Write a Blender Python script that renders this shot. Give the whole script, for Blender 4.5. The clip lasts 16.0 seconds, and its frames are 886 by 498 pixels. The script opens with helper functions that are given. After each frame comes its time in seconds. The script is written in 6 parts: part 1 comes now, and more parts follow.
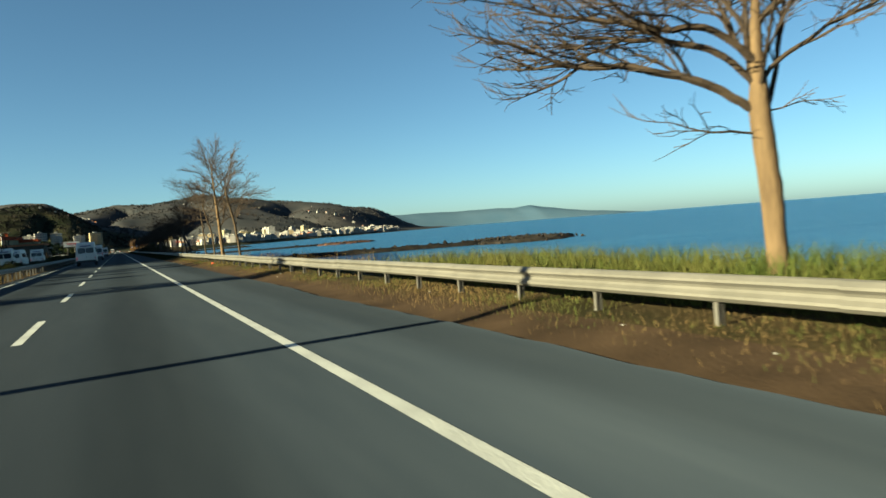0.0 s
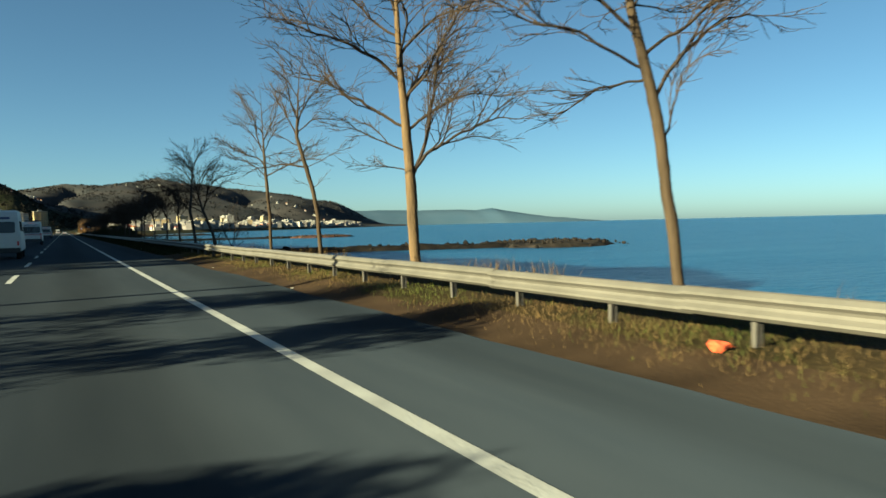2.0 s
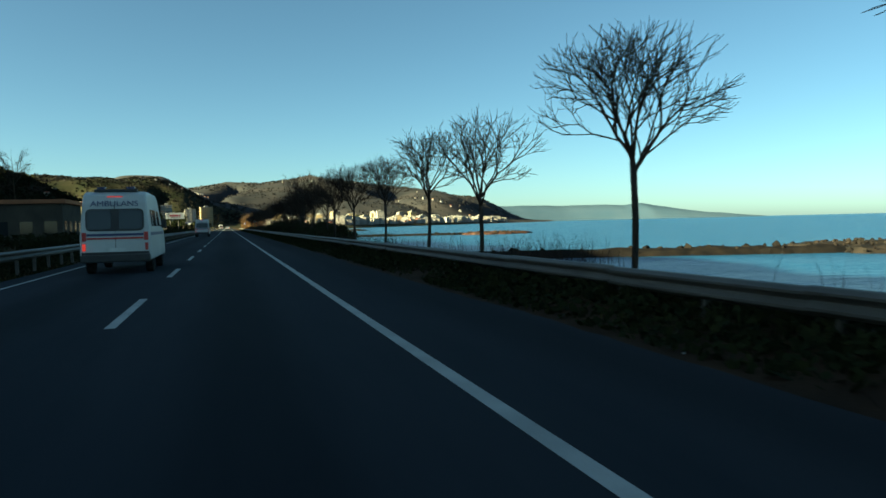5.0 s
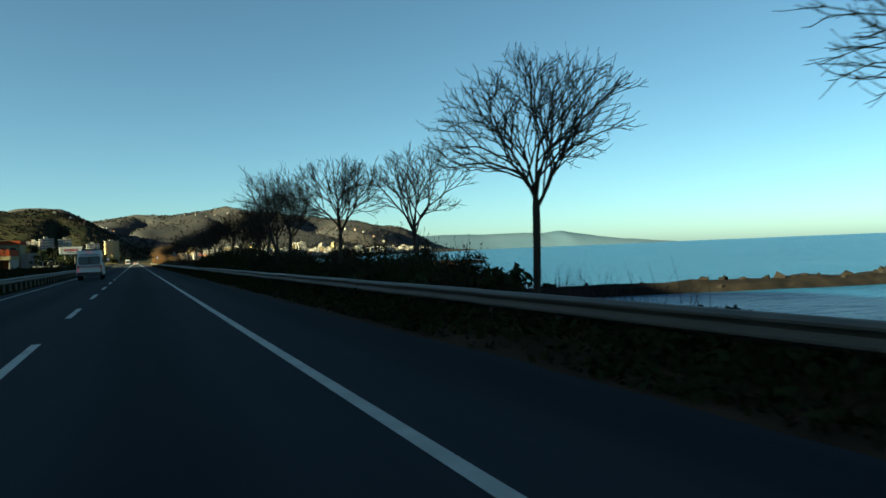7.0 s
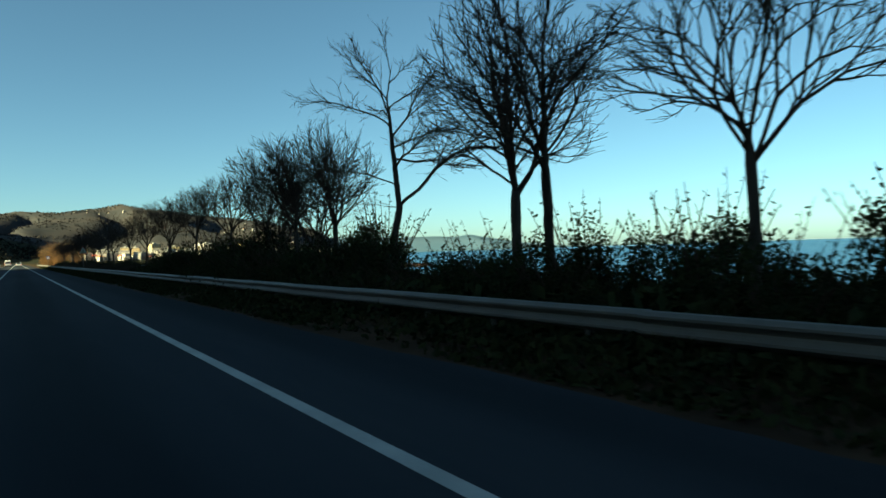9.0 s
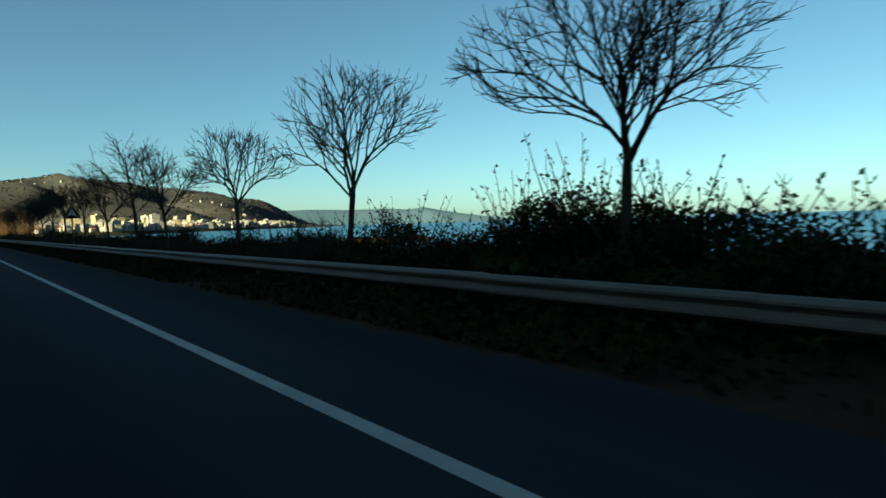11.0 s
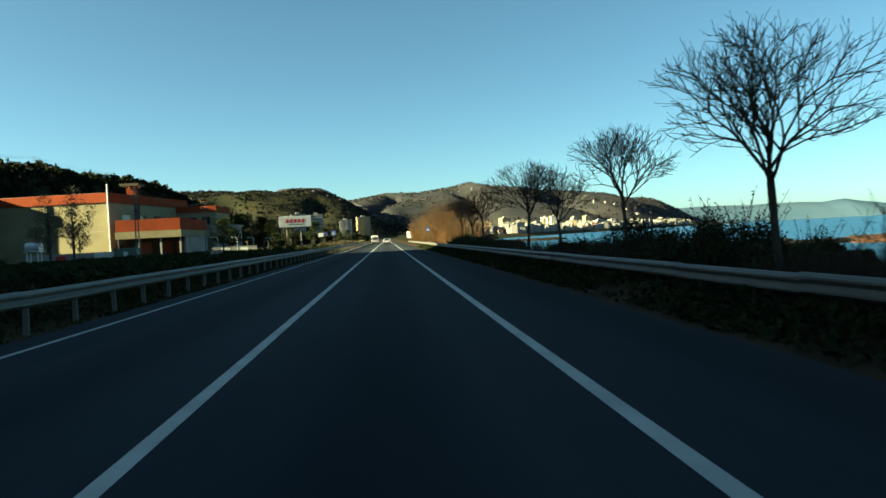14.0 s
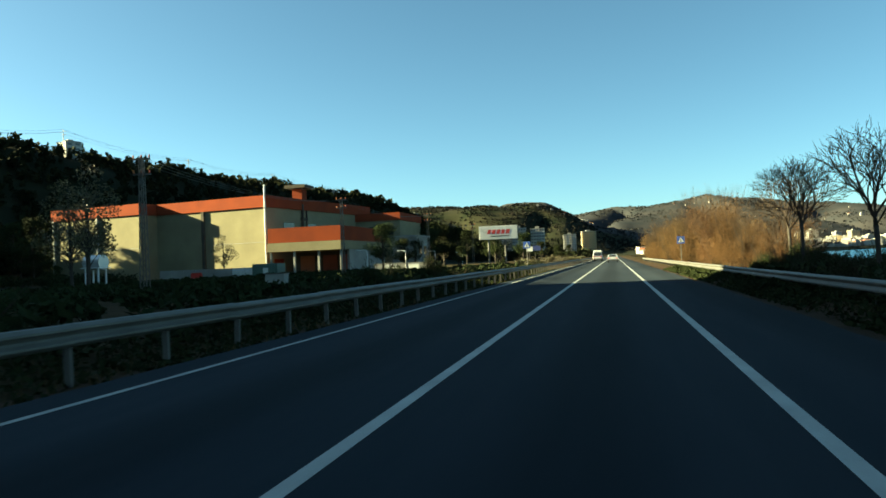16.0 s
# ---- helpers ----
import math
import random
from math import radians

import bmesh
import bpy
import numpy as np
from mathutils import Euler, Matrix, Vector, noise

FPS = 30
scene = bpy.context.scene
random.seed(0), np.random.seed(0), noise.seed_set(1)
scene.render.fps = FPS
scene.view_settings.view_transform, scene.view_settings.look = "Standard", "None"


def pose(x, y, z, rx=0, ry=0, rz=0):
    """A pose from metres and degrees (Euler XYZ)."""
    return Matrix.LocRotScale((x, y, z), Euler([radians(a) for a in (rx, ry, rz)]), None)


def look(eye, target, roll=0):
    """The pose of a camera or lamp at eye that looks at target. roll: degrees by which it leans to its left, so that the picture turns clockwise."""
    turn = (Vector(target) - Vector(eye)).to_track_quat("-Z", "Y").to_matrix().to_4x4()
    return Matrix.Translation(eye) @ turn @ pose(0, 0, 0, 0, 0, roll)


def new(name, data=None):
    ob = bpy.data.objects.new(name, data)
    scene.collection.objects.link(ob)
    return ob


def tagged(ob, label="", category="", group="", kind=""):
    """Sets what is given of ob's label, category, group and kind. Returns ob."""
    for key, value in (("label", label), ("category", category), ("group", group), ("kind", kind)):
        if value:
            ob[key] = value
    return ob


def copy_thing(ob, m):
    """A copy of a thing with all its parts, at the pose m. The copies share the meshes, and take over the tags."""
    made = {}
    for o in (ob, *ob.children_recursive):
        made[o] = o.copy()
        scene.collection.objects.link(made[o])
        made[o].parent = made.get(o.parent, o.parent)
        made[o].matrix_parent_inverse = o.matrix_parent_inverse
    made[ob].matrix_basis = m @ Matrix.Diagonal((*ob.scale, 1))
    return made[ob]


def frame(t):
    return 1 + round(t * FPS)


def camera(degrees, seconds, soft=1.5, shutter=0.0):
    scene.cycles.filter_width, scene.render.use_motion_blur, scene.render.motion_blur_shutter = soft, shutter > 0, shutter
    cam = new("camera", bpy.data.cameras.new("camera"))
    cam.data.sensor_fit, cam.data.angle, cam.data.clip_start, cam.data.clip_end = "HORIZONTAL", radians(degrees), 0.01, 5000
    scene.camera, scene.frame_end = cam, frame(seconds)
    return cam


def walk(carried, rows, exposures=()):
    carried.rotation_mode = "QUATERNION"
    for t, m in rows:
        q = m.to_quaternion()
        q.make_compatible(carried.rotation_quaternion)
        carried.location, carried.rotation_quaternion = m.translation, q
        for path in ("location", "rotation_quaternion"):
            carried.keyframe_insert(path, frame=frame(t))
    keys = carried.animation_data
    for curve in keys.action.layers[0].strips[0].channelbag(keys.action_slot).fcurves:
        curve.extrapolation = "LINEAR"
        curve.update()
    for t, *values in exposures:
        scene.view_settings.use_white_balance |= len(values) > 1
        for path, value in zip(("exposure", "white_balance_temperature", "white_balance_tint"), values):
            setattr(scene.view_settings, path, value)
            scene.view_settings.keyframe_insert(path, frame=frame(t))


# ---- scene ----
# ---------------------------------------------------------------- camera
cam = camera(65.0, 16.0, soft=1.6, shutter=0.08)
# seconds, x, y, z, pitch, roll, yaw
DRIVE = [
    (0, -0.158, 0.00, 1.384, -1.92, 4.41, -25.13),
    (0.5, -0.185, 10.69, 1.384, -0.98, 1.50, -27.98),
    (1, -0.263, 21.36, 1.384, -0.23, -0.04, -27.88),
    (1.5, -0.327, 32.00, 1.384, -1.53, 1.17, -24.18),
    (2, -0.354, 42.63, 1.384, -2.13, 1.31, -28.60),
    (2.5, -0.351, 53.24, 1.384, -2.83, 0.54, -35.78),
    (3, -0.340, 63.86, 1.384, -1.67, 0.37, -38.14),
    (3.5, -0.270, 74.48, 1.384, -2.32, 1.65, -36.12),
    (4, -0.259, 85.10, 1.384, -2.80, 1.95, -26.95),
    (4.5, -0.166, 95.72, 1.384, -0.68, 1.65, -17.70),
    (5, -0.134, 106.31, 1.384, -2.22, 1.30, -17.23),
    (7.3, -0.093, 154.83, 1.384, 0.80, 3.14, -25.42),
    (7.5, -0.104, 159.03, 1.384, 1.23, 3.41, -26.37),
    (8, -0.205, 169.53, 1.384, 1.36, 1.47, -28.58),
    (8.5, -0.330, 180.02, 1.384, 0.46, 2.44, -29.73),
    (8.7, -0.370, 184.21, 1.384, 0.25, 2.16, -30.62),
    (10.8, -0.518, 228.22, 1.384, -1.52, 1.75, -34.56),
    (11, -0.520, 232.41, 1.384, -2.29, 1.64, -35.64),
    (11.5, -0.402, 242.87, 1.384, -1.81, 2.10, -34.06),
    (12, -0.302, 253.32, 1.384, -0.87, 2.12, -32.09),
    (12.5, -0.190, 263.75, 1.384, -1.17, 2.29, -31.23),
    (13, -0.104, 274.16, 1.384, -1.62, 2.40, -28.73),
    (13.5, -0.044, 284.55, 1.384, -0.61, 2.85, -12.89),
    (14, 0.029, 294.94, 1.384, -1.07, 2.94, -4.63),
    (14.5, 0.118, 305.30, 1.384, 0.14, 3.63, 0.62),
    (15, 0.209, 315.66, 1.384, -0.63, 3.41, 7.49),
    (15.5, 0.278, 326.00, 1.384, 1.45, 2.54, 13.59),
    (16, 0.321, 336.33, 1.384, 1.04, 2.30, 13.83),
]
walk(cam, [(t, pose(x, y, z, 90 + pitch, roll, yaw)) for t, x, y, z, pitch, roll, yaw in DRIVE], exposures=[(0, 2.46, 7350, -18), (2.5, 2.32, 7350, -20), (3.5, 2.60, 8100, -24), (5, 2.82, 8200, -25), (7.5, 2.72, 8200, -25), (8.5, 2.74, 8200, -25), (11.5, 2.54, 8150, -26), (12.5, 2.58, 8150, -25), (14, 2.98, 8250, -27), (16, 3.16, 8250, -28)])

# ---------------------------------------------------------------- sky and sun
SUN_AZ, SUN_EL = 262.0, 18.0
world = bpy.data.worlds.new("sky")
scene.world = world
world.use_nodes = True
wn = world.node_tree
sky = wn.nodes.new("ShaderNodeTexSky")
sky.sky_type = "NISHITA"
sky.sun_disc = False
sky.sun_elevation, sky.sun_rotation = radians(SUN_EL), radians(SUN_AZ)
sky.air_density, sky.dust_density, sky.ozone_density = 0.65, 0.66, 4.15
wn.links.new(sky.outputs[0], wn.nodes["Background"].inputs[0])
wn.nodes["Background"].inputs[1].default_value = 0.031
sun = new("sun", bpy.data.lights.new("sun", "SUN"))
sun.data.energy, sun.data.angle, sun.data.color = 5.0, radians(0.5), (1.0, 0.85, 0.66)
sa, sb = radians(SUN_AZ), radians(SUN_EL)
sun.matrix_world = look((0, 0, 0), (-math.sin(sa) * math.cos(sb), -math.cos(sa) * math.cos(sb), -math.sin(sb)))


# ---------------------------------------------------------------- materials
def material(name, c1, c2=None, scale=1.0, rough=0.8, bump=0.0, metal=0.0, fine=None, coords="Object", vary=0.0, detail=6.0, emit=0.0, spec=0.5, stretch=None):
    """A surface in two colours, mixed by noise at two sizes, with fine relief."""
    m = bpy.data.materials.new(name)
    m.use_nodes = True
    nt = m.node_tree
    b = nt.nodes["Principled BSDF"]
    b.inputs["Roughness"].default_value, b.inputs["Metallic"].default_value = rough, metal
    b.inputs["Specular IOR Level"].default_value = min(spec, 0.03) if rough >= 0.8 else spec
    c2 = c2 or c1
    if coords == "World":
        src = nt.nodes.new("ShaderNodeNewGeometry").outputs["Position"]
    else:
        src = nt.nodes.new("ShaderNodeTexCoord").outputs["Object"]
    if stretch:
        mp = nt.nodes.new("ShaderNodeMapping")
        mp.inputs["Scale"].default_value = stretch
        nt.links.new(src, mp.inputs[0])
        src = mp.outputs[0]
    n1 = nt.nodes.new("ShaderNodeTexNoise")
    n1.inputs["Scale"].default_value, n1.inputs["Detail"].default_value = scale, detail
    n2 = nt.nodes.new("ShaderNodeTexNoise")
    n2.inputs["Scale"].default_value, n2.inputs["Detail"].default_value = fine or scale * 14, 3.0
    for n in (n1, n2):
        nt.links.new(src, n.inputs["Vector"])
    mix = nt.nodes.new("ShaderNodeMix")
    mix.data_type = "RGBA"
    mix.inputs["A"].default_value, mix.inputs["B"].default_value = (*c1, 1), (*c2, 1)
    ramp = nt.nodes.new("ShaderNodeMapRange")
    ramp.inputs["From Min"].default_value, ramp.inputs["From Max"].default_value = 0.32, 0.68
    nt.links.new(n1.outputs["Fac"], ramp.inputs["Value"])
    add = nt.nodes.new("ShaderNodeMath")
    add.operation = "MULTIPLY_ADD"
    nt.links.new(n2.outputs["Fac"], add.inputs[0])
    add.inputs[1].default_value = 0.7
    sub = nt.nodes.new("ShaderNodeMath")
    sub.operation = "SUBTRACT"
    nt.links.new(ramp.outputs[0], sub.inputs[0])
    sub.inputs[1].default_value = 0.35
    nt.links.new(sub.outputs[0], add.inputs[2])
    add.use_clamp = True
    nt.links.new(add.outputs[0], mix.inputs["Factor"])
    out = mix.outputs["Result"]
    if vary:
        info = nt.nodes.new("ShaderNodeObjectInfo")
        hsv = nt.nodes.new("ShaderNodeHueSaturation")
        hue = nt.nodes.new("ShaderNodeMapRange")
        hue.inputs["To Min"].default_value, hue.inputs["To Max"].default_value = 0.5 - vary * 0.12, 0.5 + vary * 0.06
        nt.links.new(info.outputs["Random"], hue.inputs["Value"])
        nt.links.new(hue.outputs[0], hsv.inputs["Hue"])
        vr = nt.nodes.new("ShaderNodeMapRange")
        vr.inputs["To Min"].default_value, vr.inputs["To Max"].default_value = 1 - vary, 1 + vary
        nt.links.new(info.outputs["Random"], vr.inputs["Value"])
        nt.links.new(vr.outputs[0], hsv.inputs["Value"])
        nt.links.new(out, hsv.inputs["Color"])
        out = hsv.outputs[0]
    nt.links.new(out, b.inputs["Base Color"])
    if bump:
        bp = nt.nodes.new("ShaderNodeBump")
        bp.inputs["Strength"].default_value, bp.inputs["Distance"].default_value = min(1.0, bump), 0.02 if coords == "Object" else 0.03
        nt.links.new(n2.outputs["Fac"], bp.inputs["Height"])
        nt.links.new(bp.outputs[0], b.inputs["Normal"])
    if emit:
        b.inputs["Emission Color"].default_value, b.inputs["Emission Strength"].default_value = (*c1, 1), emit
    return m


def water_material():
    m = bpy.data.materials.new("sea_water")
    m.use_nodes = True
    nt = m.node_tree
    b = nt.nodes["Principled BSDF"]
    b.inputs["Base Color"].default_value = (0.012, 0.075, 0.15, 1)
    b.inputs["Roughness"].default_value, b.inputs["IOR"].default_value = 0.3, 1.33
    b.inputs["Specular IOR Level"].default_value = 0.45
    pos = nt.nodes.new("ShaderNodeNewGeometry").outputs["Position"]
    bumps = []
    for sx, sy, strength, dist in ((0.25, 0.6, 0.85, 0.95), (1.1, 2.4, 1.0, 0.26), (0.012, 0.03, 0.5, 8.0)):
        mp = nt.nodes.new("ShaderNodeMapping")
        mp.inputs["Scale"].default_value = (sx, sy, 1)
        mp.inputs["Rotation"].default_value = (0, 0, 0.5)
        nt.links.new(pos, mp.inputs[0])
        n = nt.nodes.new("ShaderNodeTexNoise")
        n.inputs["Scale"].default_value, n.inputs["Detail"].default_value = 1.0, 4.0
        nt.links.new(mp.outputs[0], n.inputs["Vector"])
        bp = nt.nodes.new("ShaderNodeBump")
        bp.inputs["Strength"].default_value, bp.inputs["Distance"].default_value = strength, dist
        nt.links.new(n.outputs["Fac"], bp.inputs["Height"])
        if bumps:
            nt.links.new(bumps[-1].outputs[0], bp.inputs["Normal"])
        bumps.append(bp)
    nt.links.new(bumps[-1].outputs[0], b.inputs["Normal"])
    mix = nt.nodes.new("ShaderNodeMix")
    mix.data_type = "RGBA"
    mix.inputs["A"].default_value, mix.inputs["B"].default_value = (0.006, 0.045, 0.110, 1), (0.014, 0.080, 0.165, 1)
    nt.links.new(n.outputs["Fac"], mix.inputs["Factor"])
    nt.links.new(mix.outputs["Result"], b.inputs["Base Color"])
    return m


def asphalt_material():
    """Worn asphalt: streaks along the lanes, stains, and a fine grain."""
    m = material("asphalt", (0.0155, 0.0204, 0.0278), (0.0253, 0.0310, 0.0390), 0.30, 0.92, 0.0, fine=4, coords="World", stretch=(1, 0.10, 1), spec=0.03)
    nt = m.node_tree
    b = nt.nodes["Principled BSDF"]
    pos = nt.nodes.new("ShaderNodeNewGeometry").outputs["Position"]
    grain = nt.nodes.new("ShaderNodeTexNoise")
    grain.inputs["Scale"].default_value, grain.inputs["Detail"].default_value = 90.0, 2.0
    nt.links.new(pos, grain.inputs["Vector"])
    bp = nt.nodes.new("ShaderNodeBump")
    bp.inputs["Strength"].default_value, bp.inputs["Distance"].default_value = 0.35, 0.006
    nt.links.new(grain.outputs["Fac"], bp.inputs["Height"])
    nt.links.new(bp.outputs[0], b.inputs["Normal"])
    b.inputs["Diffuse Roughness"].default_value = 1.0
    # oil-darkened lane centres between the wheel tracks
    xyz = nt.nodes.new("ShaderNodeSeparateXYZ")
    nt.links.new(pos, xyz.inputs[0])
    lane = nt.nodes.new("ShaderNodeMath")
    lane.operation = "PINGPONG"
    lane.inputs[1].default_value = 1.75
    nt.links.new(xyz.outputs["X"], lane.inputs[0])
    oil = nt.nodes.new("ShaderNodeMapRange")
    oil.interpolation_type = "SMOOTHSTEP"
    for key, value in (("From Min", 0.15), ("From Max", 0.95), ("To Min", 0.72), ("To Max", 1.05)):
        oil.inputs[key].default_value = value
    nt.links.new(lane.outputs[0], oil.inputs["Value"])
    tint = nt.nodes.new("ShaderNodeMix")
    tint.data_type, tint.blend_type = "RGBA", "MULTIPLY"
    tint.inputs["Factor"].default_value = 1.0
    nt.links.new(b.inputs["Base Color"].links[0].from_socket, tint.inputs["A"])
    nt.links.new(oil.outputs[0], tint.inputs["B"])
    nt.links.new(tint.outputs["Result"], b.inputs["Base Color"])
    return m


M = {
    "asphalt": asphalt_material(),
    "paint": material("road_paint", (0.34, 0.34, 0.325), (0.22, 0.22, 0.21), 1.1, 0.6, 0.2, fine=30, coords="World"),
    "dirt": material("verge_dirt", (0.024, 0.016, 0.011), (0.048, 0.031, 0.020), 0.9, 0.95, 0.25, fine=22, coords="World"),
    "turf": material("verge_turf", (0.020, 0.017, 0.008), (0.050, 0.034, 0.018), 0.45, 0.95, 0.9, fine=9, coords="World"),
    "forest": material("hill_forest", (0.010, 0.013, 0.007), (0.024, 0.022, 0.013), 0.02, 0.95, 0.0, fine=0.25, coords="World"),
    # far slopes with the blue-grey of distance haze put into their colour
    "hills": material("hazed_hillside", (0.023, 0.025, 0.028), (0.042, 0.038, 0.038), 0.008, 0.95, 0.0, fine=0.05, coords="World"),
    "haze": material("headland_painted_haze", (0.042, 0.078, 0.118), (0.056, 0.092, 0.132), 0.003, 1.0, 0.0, fine=0.02, coords="World"),
    "rock": material("breakwater_rock", (0.008, 0.008, 0.008), (0.024, 0.019, 0.017), 0.25, 0.9, 0.6, fine=3, coords="World", vary=0.3),
    "redrock": material("reddish_rock", (0.022, 0.016, 0.014), (0.070, 0.030, 0.023), 0.25, 0.9, 0.6, fine=3, coords="World", vary=0.3),
    # near-black rock of the breakwater arms and the shore bank
    "darkrock": material("near_black_rock", (0.005, 0.005, 0.006), (0.013, 0.011, 0.010), 0.4, 0.9, 0.6, fine=3, coords="World"),
    "steel": material("galvanised_steel", (0.114, 0.105, 0.092), (0.082, 0.076, 0.066), 1.5, 0.55, 0.15, metal=0.15, fine=18, coords="World"),
    "post": material("post_steel", (0.082, 0.074, 0.066), (0.054, 0.049, 0.044), 2.0, 0.6, 0.15, metal=0.15),
    "bark": material("pale_bark", (0.120, 0.080, 0.047), (0.058, 0.039, 0.025), 1.2, 0.9, 1.0, fine=9, stretch=(5, 5, 0.7)),
    "brownbark": material("brown_bark", (0.058, 0.041, 0.028), (0.030, 0.022, 0.016), 1.2, 0.9, 1.0, fine=9, stretch=(5, 5, 0.7)),
    "limb": material("limb_bark", (0.040, 0.029, 0.022), (0.024, 0.018, 0.015), 2.0, 0.9, 0.4, fine=14),
    "twig": material("twig_bark", (0.046, 0.033, 0.026), (0.034, 0.025, 0.020), 3.0, 0.9, 0.0),
    "greybark": material("grey_bark", (0.055, 0.046, 0.040), (0.030, 0.026, 0.023), 1.2, 0.9, 1.0, fine=9, stretch=(5, 5, 0.7)),
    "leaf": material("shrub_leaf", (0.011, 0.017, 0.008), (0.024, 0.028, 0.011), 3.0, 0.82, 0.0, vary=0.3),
    "yellowleaf": material("autumn_leaf", (0.050, 0.048, 0.014), (0.075, 0.058, 0.020), 2.0, 0.7, 0.0, vary=0.2),
    "russet": material("russet_twigs", (0.115, 0.066, 0.030), (0.072, 0.042, 0.021), 0.8, 0.9, 0.0, vary=0.15),
    "grass": material("green_grass", (0.034, 0.048, 0.012), (0.060, 0.054, 0.019), 0.9, 0.8, 0.0, coords="World"),
    "straw": material("dry_grass", (0.100, 0.064, 0.030), (0.062, 0.042, 0.020), 0.8, 0.9, 0.0, coords="World"),
    # scrub colour carries some of the same painted haze
    "hillscrub": material("hazed_hill_scrub", (0.011, 0.013, 0.012), (0.024, 0.021, 0.018), 0.02, 0.95, 0.0, fine=0.3, coords="World"),
    "canopy": material("hill_canopy", (0.007, 0.010, 0.005), (0.018, 0.018, 0.009), 0.05, 0.95, 0.0, fine=0.6, coords="World"),
    "cream": material("cream_render", (0.205, 0.178, 0.115), (0.160, 0.139, 0.092), 0.25, 0.85, 0.2, fine=4),
    "fascia": material("red_fascia", (0.190, 0.040, 0.018), (0.145, 0.032, 0.017), 0.3, 0.85, 0.1, fine=5),
    "concrete": material("grey_concrete", (0.26, 0.25, 0.23), (0.19, 0.18, 0.17), 0.4, 0.9, 0.3, fine=6),
    # dark parts' own tone, also used where walls get shade as colour
    "darkwall": material("dark_and_shade_wall", (0.05, 0.045, 0.04), (0.09, 0.075, 0.06), 0.5, 0.9, 0.0),
    "white": material("white_paint", (0.50, 0.50, 0.49), (0.42, 0.42, 0.41), 0.6, 0.35, 0.0, fine=6),
    "house": material("house_render", (0.335, 0.31, 0.285), (0.26, 0.235, 0.215), 0.08, 0.9, 0.0, fine=0.6, vary=0.25),
    "houseyellow": material("ochre_render", (0.34, 0.265, 0.15), (0.28, 0.215, 0.125), 0.08, 0.9, 0.0, fine=0.6, vary=0.1),
    "roof": material("clay_roof", (0.30, 0.11, 0.065), (0.21, 0.085, 0.055), 0.3, 0.9, 0.0, vary=0.2),
    "glass": material("dark_glass", (0.015, 0.018, 0.022), None, 1.0, 0.08, 0.0),
    "window": material("far_window", (0.05, 0.055, 0.06), None, 1.0, 0.25, 0.0),
    "rubber": material("tyre_rubber", (0.015, 0.015, 0.015), (0.03, 0.03, 0.03), 6.0, 0.85, 0.3),
    "rim": material("wheel_rim", (0.30, 0.30, 0.31), None, 4.0, 0.35, 0.0, metal=0.8),
    "black": material("black_plastic", (0.02, 0.02, 0.022), (0.03, 0.03, 0.03), 4.0, 0.6, 0.1),
    "navy": material("navy_stripe", (0.02, 0.03, 0.11), None, 2.0, 0.4, 0.0),
    "redpaint": material("red_stripe", (0.42, 0.03, 0.025), None, 2.0, 0.45, 0.0),
    "lamp": material("tail_lamp", (0.55, 0.03, 0.025), None, 1.0, 0.3, 0.0, emit=0.12),
    "bluelamp": material("beacon_lens", (0.010, 0.016, 0.07), None, 1.0, 0.2, 0.0),
    "signface": material("sign_sheeting", (0.55, 0.55, 0.53), (0.42, 0.42, 0.41), 3.0, 0.4, 0.0),
    "signred": material("sign_border", (0.36, 0.04, 0.035), (0.28, 0.035, 0.03), 3.0, 0.4, 0.0),
    "signblue": material("blue_sign_sheeting", (0.02, 0.06, 0.26), (0.015, 0.045, 0.20), 3.0, 0.4, 0.0),
    "board": material("billboard_face", (0.70, 0.68, 0.62), (0.60, 0.58, 0.53), 0.5, 0.5, 0.0),
    "green": material("green_sheet", (0.06, 0.11, 0.09), (0.045, 0.08, 0.07), 0.6, 0.6, 0.0),
    "orange": material("orange_plastic", (0.75, 0.12, 0.05), (0.55, 0.09, 0.04), 4.0, 0.5, 0.3),
    "silver": material("silver_car_paint", (0.42, 0.43, 0.44), None, 1.0, 0.25, 0.0, metal=0.4),
    "water": water_material(),
}


# ---------------------------------------------------------------- mesh helpers
def mesh_part(name, verts, faces, mat, parent=None, label="", smooth=False):
    me = bpy.data.meshes.new(name)
    me.from_pydata([tuple(v) for v in verts], [], [tuple(f) for f in faces])
    me.materials.append(M[mat])
    if smooth:
        me.polygons.foreach_set("use_smooth", [True] * len(me.polygons))
    me.update()
    ob = new(name, me)
    ob.parent = parent
    if label:
        ob["label"] = label
    return ob


def part(name, bm, mat, parent=None, label=""):
    me = bpy.data.meshes.new(name)
    bmesh.ops.recalc_face_normals(bm, faces=bm.faces)
    bm.to_mesh(me)
    bm.free()
    me.materials.append(M[mat])
    ob = new(name, me)
    ob.parent = parent
    if label:
        ob["label"] = label
    return ob


def thing(name, label, category, m=None, group="", kind=""):
    ob = new(name)
    ob.empty_display_size = 0.2
    if m is not None:
        ob.matrix_basis = m
    return tagged(ob, label, category, group, kind)


